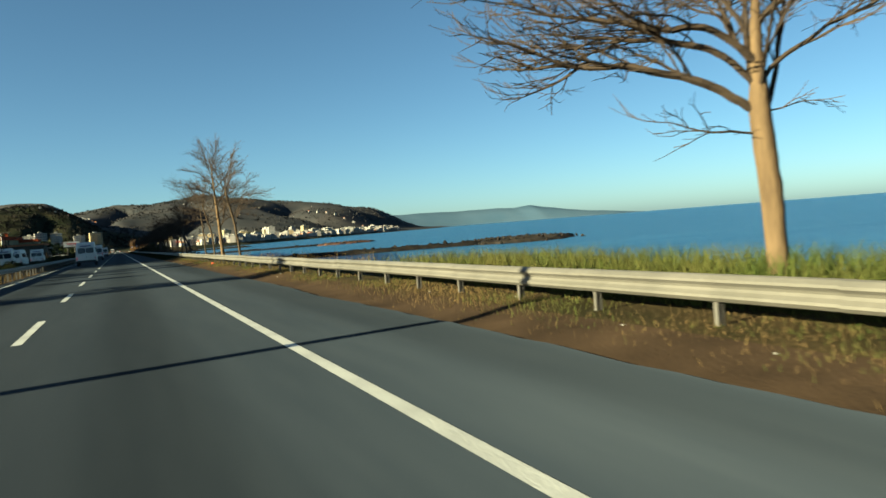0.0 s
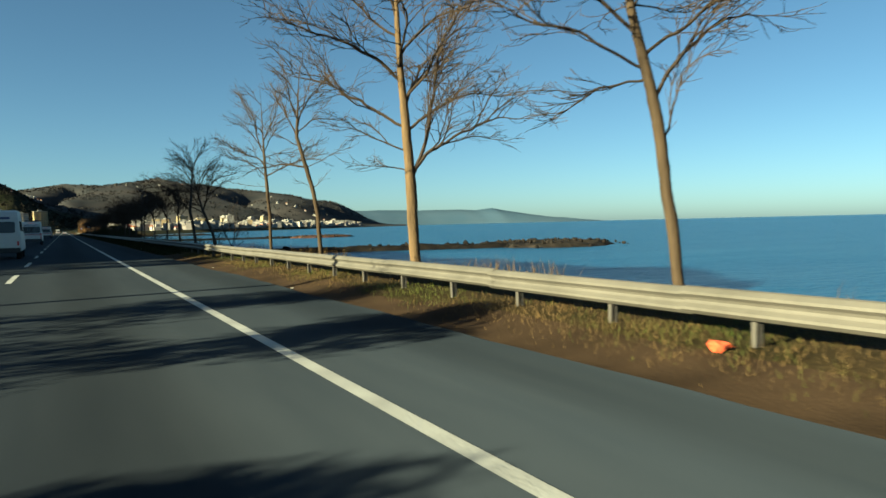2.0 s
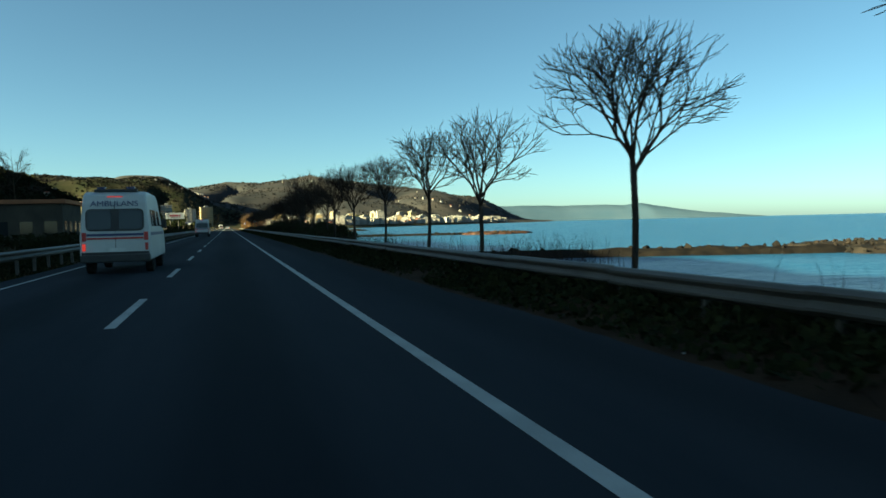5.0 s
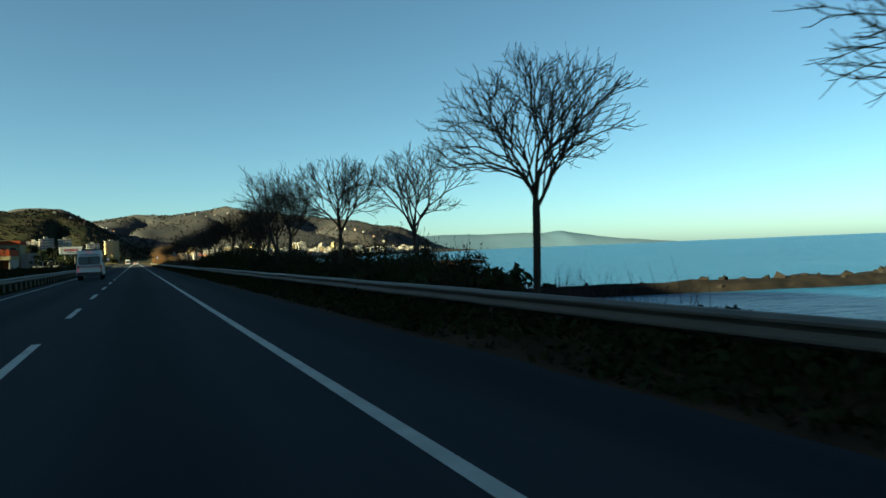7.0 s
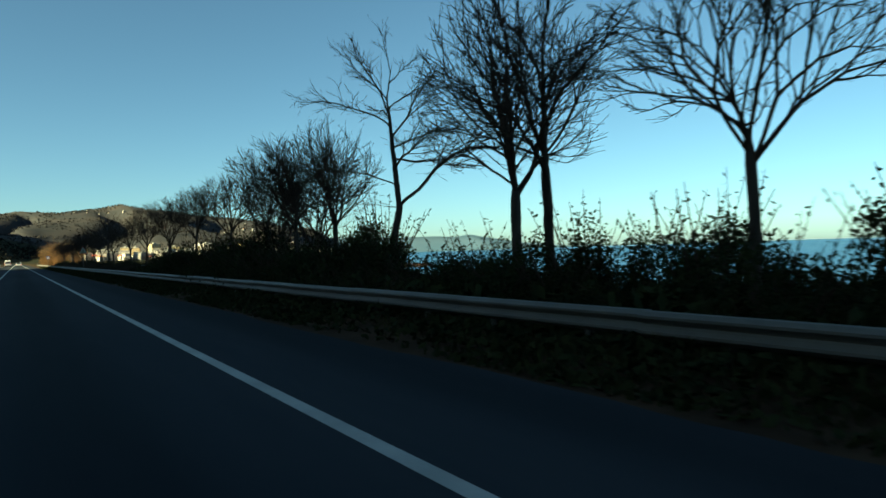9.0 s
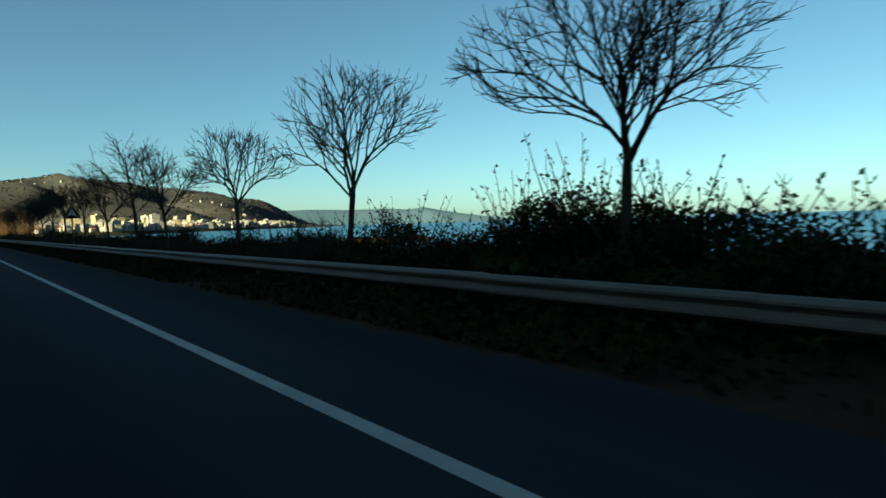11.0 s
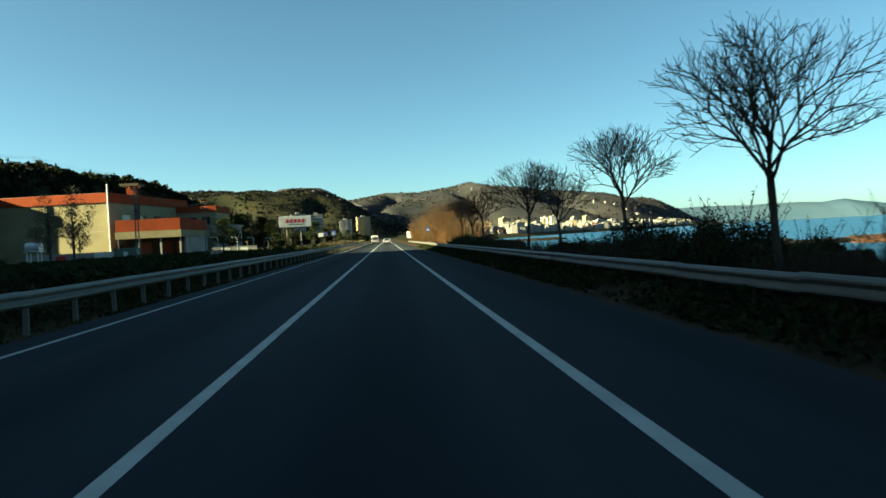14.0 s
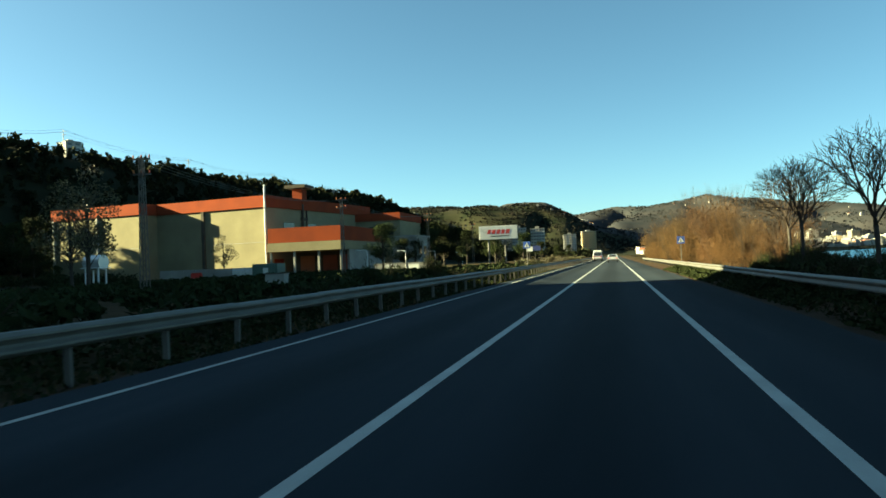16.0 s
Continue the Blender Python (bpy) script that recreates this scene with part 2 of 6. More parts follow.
def add_box(bm, x0, x1, y0, y1, z0, z1, bevel=0.0):
    r = bmesh.ops.create_cube(bm, size=1)
    for v in r["verts"]:
        v.co = ((x0 + x1) / 2 + v.co.x * (x1 - x0), (y0 + y1) / 2 + v.co.y * (y1 - y0), (z0 + z1) / 2 + v.co.z * (z1 - z0))
    if bevel:
        es = list({e for v in r["verts"] for e in v.link_edges})
        bmesh.ops.bevel(bm, geom=es, offset=bevel, segments=2, affect="EDGES", profile=0.6)


def boxes(name, mat, parent, *bs, bevel=0.0, label=""):
    bm = bmesh.new()
    for b in bs:
        add_box(bm, *b, bevel=bevel)
    return part(name, bm, mat, parent, label)


def add_tube(bm, pts, radii, sides=8):
    """A round bar along points."""
    rings = []
    for i, p in enumerate(pts):
        p = Vector(p)
        d = (Vector(pts[min(i + 1, len(pts) - 1)]) - Vector(pts[max(i - 1, 0)])).normalized()
        u = d.orthogonal().normalized() if not rings else (last - d * last.dot(d)).normalized()
        last = u
        w = d.cross(u)
        r = radii[i] if hasattr(radii, "__len__") else radii
        rings.append([bm.verts.new(p + (u * math.cos(2 * math.pi * k / sides) + w * math.sin(2 * math.pi * k / sides)) * r) for k in range(sides)])
    for a, b in zip(rings, rings[1:]):
        for k in range(sides):
            bm.faces.new((a[k], a[(k + 1) % sides], b[(k + 1) % sides], b[k]))
    bm.faces.new(rings[0][::-1])
    bm.faces.new(rings[-1])


def wobble(x, y, s):
    """Soft uneven ground, about -1 to 1, for arrays."""
    return (np.sin(x / s + 1.3 * np.sin(y / s * 0.7)) + np.sin(y / s * 1.27 + 1.7 * np.sin(x / s * 0.53 + 2)) + 0.5 * np.sin((x + y) / s * 2.3)) / 2.5


def smooth01(a):
    a = np.clip(a, 0, 1)
    return a * a * (3 - 2 * a)


# ---------------------------------------------------------------- land and sea
SEA = -6.0
COAST_Y = (-400, 900, 1200, 1600, 2100, 2600, 3200, 5000)
COAST_X = (9.6, 11.0, 110, 350, 760, 1150, 1500, 1800)


def land(x, y):
    """Height of the ground."""
    x, y = np.asarray(x, float), np.asarray(y, float)
    coast = np.interp(y, COAST_Y, COAST_X)
    z = np.full(np.broadcast(x, y).shape, -0.07)
    z = z + 0.13 * smooth01((x - 4.1) / 1.5) + 0.03 * wobble(x, y, 0.9) * smooth01((x - 4.3) / 1.0)
    z = z + (0.16 + 0.1 * wobble(x, y, 3)) * smooth01((-7.2 - x) / 2)
    inland = np.clip(coast - x, 0, None)
    far = smooth01((y - 1100) / 300)
    # far ridge with its peak
    crest = np.interp(x, (-1800, -600, -170, 0, 130, 240, 330, 390, 570, 820, 1085, 1330, 1500), (150, 150, 150, 182, 174, 190, 208, 192, 170, 142, 92, 20, 0))
    up = smooth01((y - 1500) / 1580) ** 1.25
    gully = (1 - np.abs(np.sin(x / 92 + 1.3 * wobble(x, y, 210)))) ** 2
    z = z + (crest * up * (1 + 0.10 * wobble(x, y, 130) * (1 - up)) - 0.30 * crest * gully * 4 * up * (1 - up)) * smooth01(inland / 300)
    # hill over the village
    crest2 = np.interp(x, (-1500, -600, -335, -250, -157, -86, 0, 70), (120, 112, 107, 110, 104, 80, 26, 0))
    up2 = smooth01((y - 1330) / 470) * smooth01((2600 - y) / 600)
    ravine = (1 - np.abs(np.sin(x / 48 + 1.1 * wobble(x, y, 120)))) ** 2
    z = z + crest2 * up2 * (1 + 0.05 * wobble(x, y, 45)) - 0.24 * crest2 * ravine * 4 * up2 * (1 - up2)
    # wooded hillside behind the factory
    foot = np.interp(y, (350, 700, 960, 1300), (-125, -120, -95, -70))
    h1 = np.interp(y, (380, 470, 570, 780, 960, 1100, 1250), (0, 38, 55, 58, 58, 36, 0))
    z = z + h1 * smooth01((foot - x) / 125) * (1 + 0.06 * wobble(x, y, 22)) + 0.10 * np.clip(-250 - x, 0, 400) * smooth01((y - 480) / 200) * smooth01((1300 - y) / 300)
    # steep hill beside the road, out of view, added to shade it
    along = smooth01((y - 51) / 18) * smooth01((364 - y) / 16)
    z = z + 53 * along * np.exp(-np.clip(np.abs(x + 113) - 6, 0, None) ** 2 / (2 * 9.0 ** 2)) * (1 + 0.05 * wobble(x, y, 9))
    # spur added for the shade it throws over the factory yard
    spur = np.interp(y, (340, 362, 385, 405, 416, 425, 434, 441, 450), (0, 33, 32, 31, 28, 23, 14, 9, 0))
    z = z + spur * np.exp(-np.clip(np.abs(x + 124) - 6, 0, None) ** 2 / (2 * 8.0 ** 2)) * (1 + 0.06 * wobble(x, y, 7)) * (1 - along)
    z = z + 14 * smooth01((-160 - x) / 200) * smooth01((500 - y) / 200)
    # shore bank
    bank = smooth01((x - coast) / np.where(y > 900, 40, 7.5))
    z = z * (1 - bank) + (-8.5 + 0.5 * wobble(x, y, 2.2)) * bank
    return z


def sheet(name, xs, ys, pick):
    X, Y = np.meshgrid(xs, ys)
    Z = land(X, Y)
    nx, ny = len(xs), len(ys)
    idx = np.arange(nx * ny).reshape(ny, nx)
    faces = np.stack([idx[:-1, :-1], idx[:-1, 1:], idx[1:, 1:], idx[1:, :-1]], -1).reshape(-1, 4)
    me = bpy.data.meshes.new(name)
    me.from_pydata(np.stack([X, Y, Z], -1).reshape(-1, 3).tolist(), [], faces.tolist())
    cx, cy = X.reshape(-1)[faces].mean(1), Y.reshape(-1)[faces].mean(1)
    mats, choice = pick(cx, cy)
    for k in mats:
        me.materials.append(M[k])
    me.polygons.foreach_set("material_index", choice.astype(np.int32))
    me.polygons.foreach_set("use_smooth", [True] * len(me.polygons))
    me.update()
    return new(name, me)


def ground_kinds(cx, cy):
    c = np.zeros(len(cx))
    c[cx > 5.35 + 0.25 * wobble(cx, cy, 1.1)] = 1
    c[cx < -7.5] = 1
    c[(cx < -60) & (cy < 1350)] = 2
    c[cy > 1150] = 2
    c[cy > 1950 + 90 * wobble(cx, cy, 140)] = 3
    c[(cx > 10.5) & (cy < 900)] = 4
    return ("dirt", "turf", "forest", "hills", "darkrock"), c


gx = np.concatenate([np.arange(-1800, -300, 50), np.arange(-300, -140, 9), np.arange(-140, -50, 3.5), np.arange(-50, -10, 5), np.arange(-10, 3.4, 1.6), np.arange(3.5, 10, 0.3), np.arange(10, 19, 0.7), np.arange(20, 60, 10), np.arange(60, 600, 30), np.arange(600, 2000, 55)])
gy = np.concatenate([np.arange(-300, -12, 16), np.arange(-12, 110, 0.8), np.arange(110, 400, 1.6), np.arange(400, 600, 5), np.arange(600, 1300, 14), np.arange(1300, 2600, 26), np.arange(2600, 3600, 40), np.arange(3600, 4990, 110)])
ground = sheet("ground", gx, gy, ground_kinds)
tagged(ground, "dirt and turf verge rising into wooded coastal hills", "ground", kind="structure")

sea = mesh_part("water", [(5, -1500, SEA), (4900, -1500, SEA), (4900, 4990, SEA), (5, 4990, SEA)], [(0, 1, 2, 3)], "water")
tagged(sea, "calm blue sea with small ripples", "sea", kind="structure")

# headlands across the bay, their haze put into the base colour
def headland(name, x0, x1, y0, heights, label):
    n = 90
    vs, fs = [], []
    for i in range(n + 1):
        f = i / n
        x = x0 + (x1 - x0) * f
        h = 0.8 * np.interp(f, np.linspace(0, 1, len(heights)), heights) + 3.0 * float(wobble(x, 0, 60)) * (heights[-1] < 60)
        vs += [(x, y0 + 90 * math.sin(f * 5), SEA - 2), (x, y0 + 60 + 90 * math.sin(f * 5), SEA + h * 0.55), (x, y0 + 160 + 90 * math.sin(f * 5), SEA + h), (x, y0 + 330, SEA)]
    for i in range(n):
        for k in range(3):
            a = i * 4 + k
            fs.append((a, a + 4, a + 5, a + 1))
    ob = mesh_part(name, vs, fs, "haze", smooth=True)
    return tagged(ob, label, "headland", kind="structure")


headland("backdrop_headland", 1040, 2880, 3320, (100, 103, 104, 106, 105, 106, 107, 105, 106, 104, 101, 98, 112, 88, 70, 54, 40, 28, 17, 6), "headland across the bay with painted blue haze")

# ---------------------------------------------------------------- road
def ragged_road():
    """Asphalt with an uneven outer edge."""
    rng = np.random.default_rng(3)
    ys = np.concatenate([np.arange(-250, -12, 8), np.arange(-12, 460, 0.5), np.arange(460, 1300, 10)])
    edge = 4.02 + 0.10 * wobble(ys * 0, ys, 2.1) + rng.normal(0, 0.018, len(ys))
    vs, fs = [], []
    for y, e in zip(ys, edge):
        vs += [(-6.15, y, -0.25), (-6.15, y, 0), (e, y, 0), (e + 0.03, y, -0.25)]
    for i in range(len(ys) - 1):
        a = i * 4
        for k in range(3):
            fs.append((a + k, a + k + 1, a + k + 5, a + k + 4))
    return mesh_part("road", vs, fs, "asphalt")


road = tagged(ragged_road(), "two-lane grey asphalt coast road with worn edges", "road", kind="structure")
LINE = 0.004


def line(name, x, w, y0, y1):
    n = max(1, int((y1 - y0) / 4))
    vs, fs = [], []
    for i in range(n + 1):
        y = y0 + (y1 - y0) * i / n
        vs += [(x - w / 2, y, LINE), (x + w / 2, y, LINE)]
    for i in range(n):
        fs.append((2 * i, 2 * i + 1, 2 * i + 3, 2 * i + 2))
    return mesh_part(name, vs, fs, "paint", road)


line("edge_line", 1.75, 0.15, -200, 1250)["label"] = "solid white line beside the hard shoulder"
line("median_line", -5.41, 0.11, -200, 1250)["label"] = "thin white line at the inner edge"
line("lane_line", -1.75, 0.15, 252, 1250)["label"] = "solid white lane line"
dash = line("lane_dash", -1.75, 0.15, 0, 4.2)
dash.location.y = 116.9
for i in range(-12, 13):
    if i:
        d = new("lane_dash", dash.data)
        d.parent = road
        d.location.y = 116.9 + 10.4 * i

# ---------------------------------------------------------------- guard rails
W_BEAM = [(0.0, 0.0), (-0.035, 0.012), (-0.085, 0.055), (-0.085, 0.085), (-0.03, 0.125), (-0.01, 0.155), (-0.03, 0.185), (-0.085, 0.225), (-0.085, 0.255), (-0.035, 0.298), (0.0, 0.31)]


def beam_mesh(length):
    """A length of W-shaped rail with thickness, its face towards -x."""
    vs, fs = [], []
    n = len(W_BEAM)
    for y in (0.0, length + 0.12):
        dx = -0.004 if y else 0.0
        vs += [(px + dx, y, pz) for px, pz in W_BEAM] + [(px + 0.006 + dx, y, pz) for px, pz in W_BEAM]
    for k in range(n - 1):
        fs.append((k, 2 * n + k, 2 * n + k + 1, k + 1))
        fs.append((n + k, n + k + 1, 3 * n + k + 1, 3 * n + k))
    fs += [(0, n, 3 * n, 2 * n), (n - 1, 3 * n - 1, 4 * n - 1, 2 * n - 1)]
    me = bpy.data.meshes.new("beam")
    me.from_pydata(vs, [], fs)
    me.materials.append(M["steel"])
    me.update()
    return me


def post_mesh(h):
    """A C-shaped steel post."""
    bm = bmesh.new()
    add_box(bm, 0.0, 0.10, 0.020, 0.026, -0.45, h)
    for x0, x1, l0, l1 in ((0.0, 0.006, 0.0, 0.032), (0.094, 0.10, 0.068, 0.10)):
        add_box(bm, x0, x1, -0.024, 0.020, -0.45, h)
        add_box(bm, l0, l1, -0.03, -0.024, -0.45, h)
    me = bpy.data.meshes.new("post")
    bm.to_mesh(me)
    bm.free()
    me.materials.append(M["post"])
    return me


def guard_rail(name, label, x, flip, top, y0, y1, gap, seed):
    rng = random.Random(seed)
    root = thing(name, label, "guard rail", pose(x, 0, 0, 0, 0, 180 if flip else 0))
    s = -1 if flip else 1
    bme, pme = beam_mesh(4.0), post_mesh(top - 0.06)
    y = y0
    while y < y1:
        b = new("beam", bme)
        b.parent = root
        yy = y + 4 if flip else y
        b.matrix_basis = pose(rng.gauss(0, 0.006), s * yy, top - 0.31 + rng.gauss(0, 0.006), 0, rng.gauss(0, 0.6), 0)
        y += 4.0
    y = y0 + 0.9
    while y < y1:
        p = new("post", pme)
        p.parent = root
        p.matrix_basis = pose(0.012, s * (y + rng.gauss(0, 0.03)), rng.gauss(-0.02, 0.012), rng.gauss(0, 1.5), rng.gauss(0, 1.2), rng.gauss(0, 3))
        y += gap
    return root


guard_rail("guard_rail", "weathered galvanised steel guard rail on C-section posts along the sea side", 5.70, False, 0.63, -16, 476, 2.08, 1)
guard_rail("guard_rail", "weathered galvanised steel guard rail along the inland side", -6.62, True, 0.77, -16, 560, 2.1, 2)


# ---------------------------------------------------------------- bare trees
def grow(rng, trunk, points, step, reach, kill, crook=0.18, lift=0.06, rounds=90, leaders=(), keep_on=0.85):
    """Branches that grow from a trunk towards scattered points."""
    pos = np.array(trunk, float)
    par = np.arange(-1, len(trunk) - 1)
    for path, root in leaders:
        at = len(pos)
        pos = np.vstack([pos, np.array(path)])
        par = np.concatenate([par, [root], np.arange(at, at + len(path) - 1)]).astype(int)
    kids = np.bincount(par[par >= 0], minlength=len(pos))
    P = np.array(points)
    near = np.full(len(P), 1e9)
    who = np.zeros(len(P), int)
    start = max(0, len(trunk) - 3) if len(pos) > len(trunk) else int(len(trunk) * 0.35)
    for _ in range(rounds):
        d = np.linalg.norm(P[:, None] - pos[None, start:], axis=2)
        k = d.argmin(1)
        best = d[np.arange(len(P)), k]
        nearer = best < near
        near[nearer], who[nearer] = best[nearer], k[nearer] + start
        keep = near > kill
        P, near, who = P[keep], near[keep], who[keep]
        live = near < reach
        if not live.any() or len(pos) > 5200:
            break
        pull = np.zeros((len(pos), 3))
        np.add.at(pull, who[live], (P[live] - pos[who[live]]) / near[live][:, None])
        grown = np.unique(who[live])
        tired = kids[grown] >= 3
        if tired.any():
            stuck = np.isin(who, grown[tired]) & live
            P, near, who = P[~stuck], near[~stuck], who[~stuck]
            grown = grown[~tired]
            if not len(grown):
                start = len(pos) - 1
                continue
        v = pull[grown]
        v = v / (np.linalg.norm(v, axis=1, keepdims=True) + 1e-6) + rng.normal(0, crook, v.shape) + (0, 0, lift)
        came = pos[grown] - pos[par[grown]]
        v = v + keep_on * came / (np.linalg.norm(came, axis=1, keepdims=True) + 1e-6)
        v /= np.linalg.norm(v, axis=1, keepdims=True)
        start = len(pos)
        pos = np.vstack([pos, pos[grown] + v * step])
        par = np.concatenate([par, grown])
        kids = np.concatenate([kids, np.zeros(len(grown), int)])
        kids[grown] += 1
    return pos, par.tolist()


def limb_radii(par, tip, base, power=2.35):
    r = np.zeros(len(par))
    for i in range(len(par) - 1, -1, -1):
        r[i] = max(r[i], tip ** power)
        if par[i] >= 0:
            r[par[i]] += r[i]
    r = r ** (1 / power)
    grown = np.clip((r - tip) / max(1e-6, r[0] - tip), 0, 1)
    return tip + grown * (base - tip)


def tubes(pos, par, rad, sides, keep):
    """One ring a node, bridged to the ring of the node it grew from."""
    par = np.array(par)
    idx = np.nonzero(np.array(keep) & (par >= 0))[0]
    p = par[idx]
    d = pos[idx] - pos[p]
    d /= np.linalg.norm(d, axis=1, keepdims=True) + 1e-9
    u = np.cross(d, (0.31, 0.93, 0.17))
    u /= np.linalg.norm(u, axis=1, keepdims=True) + 1e-9
    w = np.cross(d, u)
    t = 2 * np.pi * np.arange(sides) / sides
    spoke = u[:, None] * np.cos(t)[None, :, None] + w[:, None] * np.sin(t)[None, :, None]
    r1 = np.asarray(rad)[idx]
    r0 = np.minimum(np.asarray(rad)[p], r1 * 1.6)
    vs = np.concatenate([pos[p][:, None] + spoke * r0[:, None, None], pos[idx][:, None] + spoke * r1[:, None, None]], 1).reshape(-1, 3)
    k = np.arange(sides)
    quad = np.stack([k, (k + 1) % sides, sides + (k + 1) % sides, sides + k], 1)
    fs = (np.arange(len(idx))[:, None, None] * 2 * sides + quad[None]).reshape(-1, 4)
    return vs.tolist(), fs.tolist()


def fan(rng, trunk, height, radius, seed):
    """Limbs that fork again and again as they rise and spread, inside a flattened dome."""
    pos, par = [np.array(p) for p in trunk], list(range(-1, len(trunk) - 1))
    fx, fy, fz = trunk[-1]
    queue = []
    turn = rng.uniform(0, 6.28)
    for k in range(7):
        a, tilt = turn + 2.4 * k, (0.10, 0.42, 0.62, 0.74, 0.50, 0.68, 0.26)[k] + rng.uniform(-0.08, 0.08)
        d = np.array((math.sin(tilt) * math.cos(a), math.sin(tilt) * math.sin(a), math.cos(tilt)))
        queue.append((len(trunk) - 1 - (k % 3), d, 0.34 * height * rng.uniform(0.85, 1.15), 0))
    while queue:
        at, d, ln, level = queue.pop(0)
        steps = max(2, int(ln / 0.13))
        for j in range(steps):
            d = d + rng.normal(0, 0.055, 3) + (0, 0, 0.003 * level)
            d /= np.linalg.norm(d)
            low = fz + 0.42 * math.hypot(pos[at][0] - fx, pos[at][1] - fy) - 0.10
            if level and pos[at][2] < low + 0.15 and d[2] < 0.45:
                d = d + (0, 0, 0.35)
                d /= np.linalg.norm(d)
            p = pos[at] + d * ln / steps
            q = math.hypot(p[0] - fx, p[1] - fy) / radius
            a = math.atan2(p[1] - fy, p[0] - fx)
            if q > 1.06 + 0.06 * math.sin(5 * a + seed) or p[2] > fz + height * (0.91 - 0.36 * min(q, 1.1) ** 2.4 + 0.05 * math.sin(3 * a + seed)):
                break
            pos.append(p)
            par.append(at)
            at = len(pos) - 1
            if level < 5 and 0 < j < steps - 1 and rng.uniform() < 0.25:
                s = np.cross(d, rng.normal(0, 1, 3))
                e = d * 0.82 + s / (np.linalg.norm(s) + 1e-9) * rng.uniform(0.45, 0.75)
                queue.append((at, e / np.linalg.norm(e), ln * rng.uniform(0.5, 0.75), level + 1))
        else:
            if level < 5:
                s = np.cross(d, rng.normal(0, 1, 3))
                s /= np.linalg.norm(s) + 1e-9
                for sign in (-1, 1):
                    e = d + sign * s * rng.uniform(0.28, 0.55)
                    queue.append((at, e / np.linalg.norm(e), ln * rng.uniform(0.62, 0.84), level + 1))
        if len(pos) > 4300:
            break
    return np.array(pos), par


def tiers(rng, trunk, view, limbs):
    """Long limbs in loose tiers: each is (height on the trunk, turn, first rise, last rise, length), angles in degrees."""
    pos, par = [np.array(p, float) for p in trunk], list(range(-1, len(trunk) - 1))
    heights = np.array([p[2] for p in trunk])

    def shoot(at, az, e0, e1, ln, level):
        steps = max(2, int(ln / 0.14))
        side = 1 if rng.uniform() < 0.5 else -1
        wander, kink = 0.0, 0.0
        for j in range(steps):
            f = (j + 1) / steps
            wander += rng.normal(0, 0.085)
            kink = 0.72 * kink + rng.normal(0, 0.14)
            el = e0 + (e1 - e0) * f + kink
            d = np.array((math.cos(el) * math.cos(az + wander), math.cos(el) * math.sin(az + wander), math.sin(el)))
            pos.append(pos[at] + d * ln / steps)
            par.append(at)
            at = len(pos) - 1
            if level < 4 and f > (0.12 if level else 0.2) and f < 0.98 and rng.uniform() < (0.72, 0.62, 0.50, 0.25)[level]:
                side = -side
                rest = ln * (1 - f)
                sub_ln = (0.24 * ln + 0.42 * rest) * rng.uniform(0.55, 1.15)
                if sub_ln > 0.16:
                    shoot(at, az + wander + side * rng.uniform(0.45, 1.0), el + rng.normal(0.10, 0.26), el * 0.4 + rng.normal(0.08, 0.26), sub_ln, level + 1)

    for z, turn, e0, e1, ln in limbs:
        shoot(int(np.abs(heights - z).argmin()), radians(view + turn), radians(e0), radians(e1), ln, 0)
    return np.array(pos), par


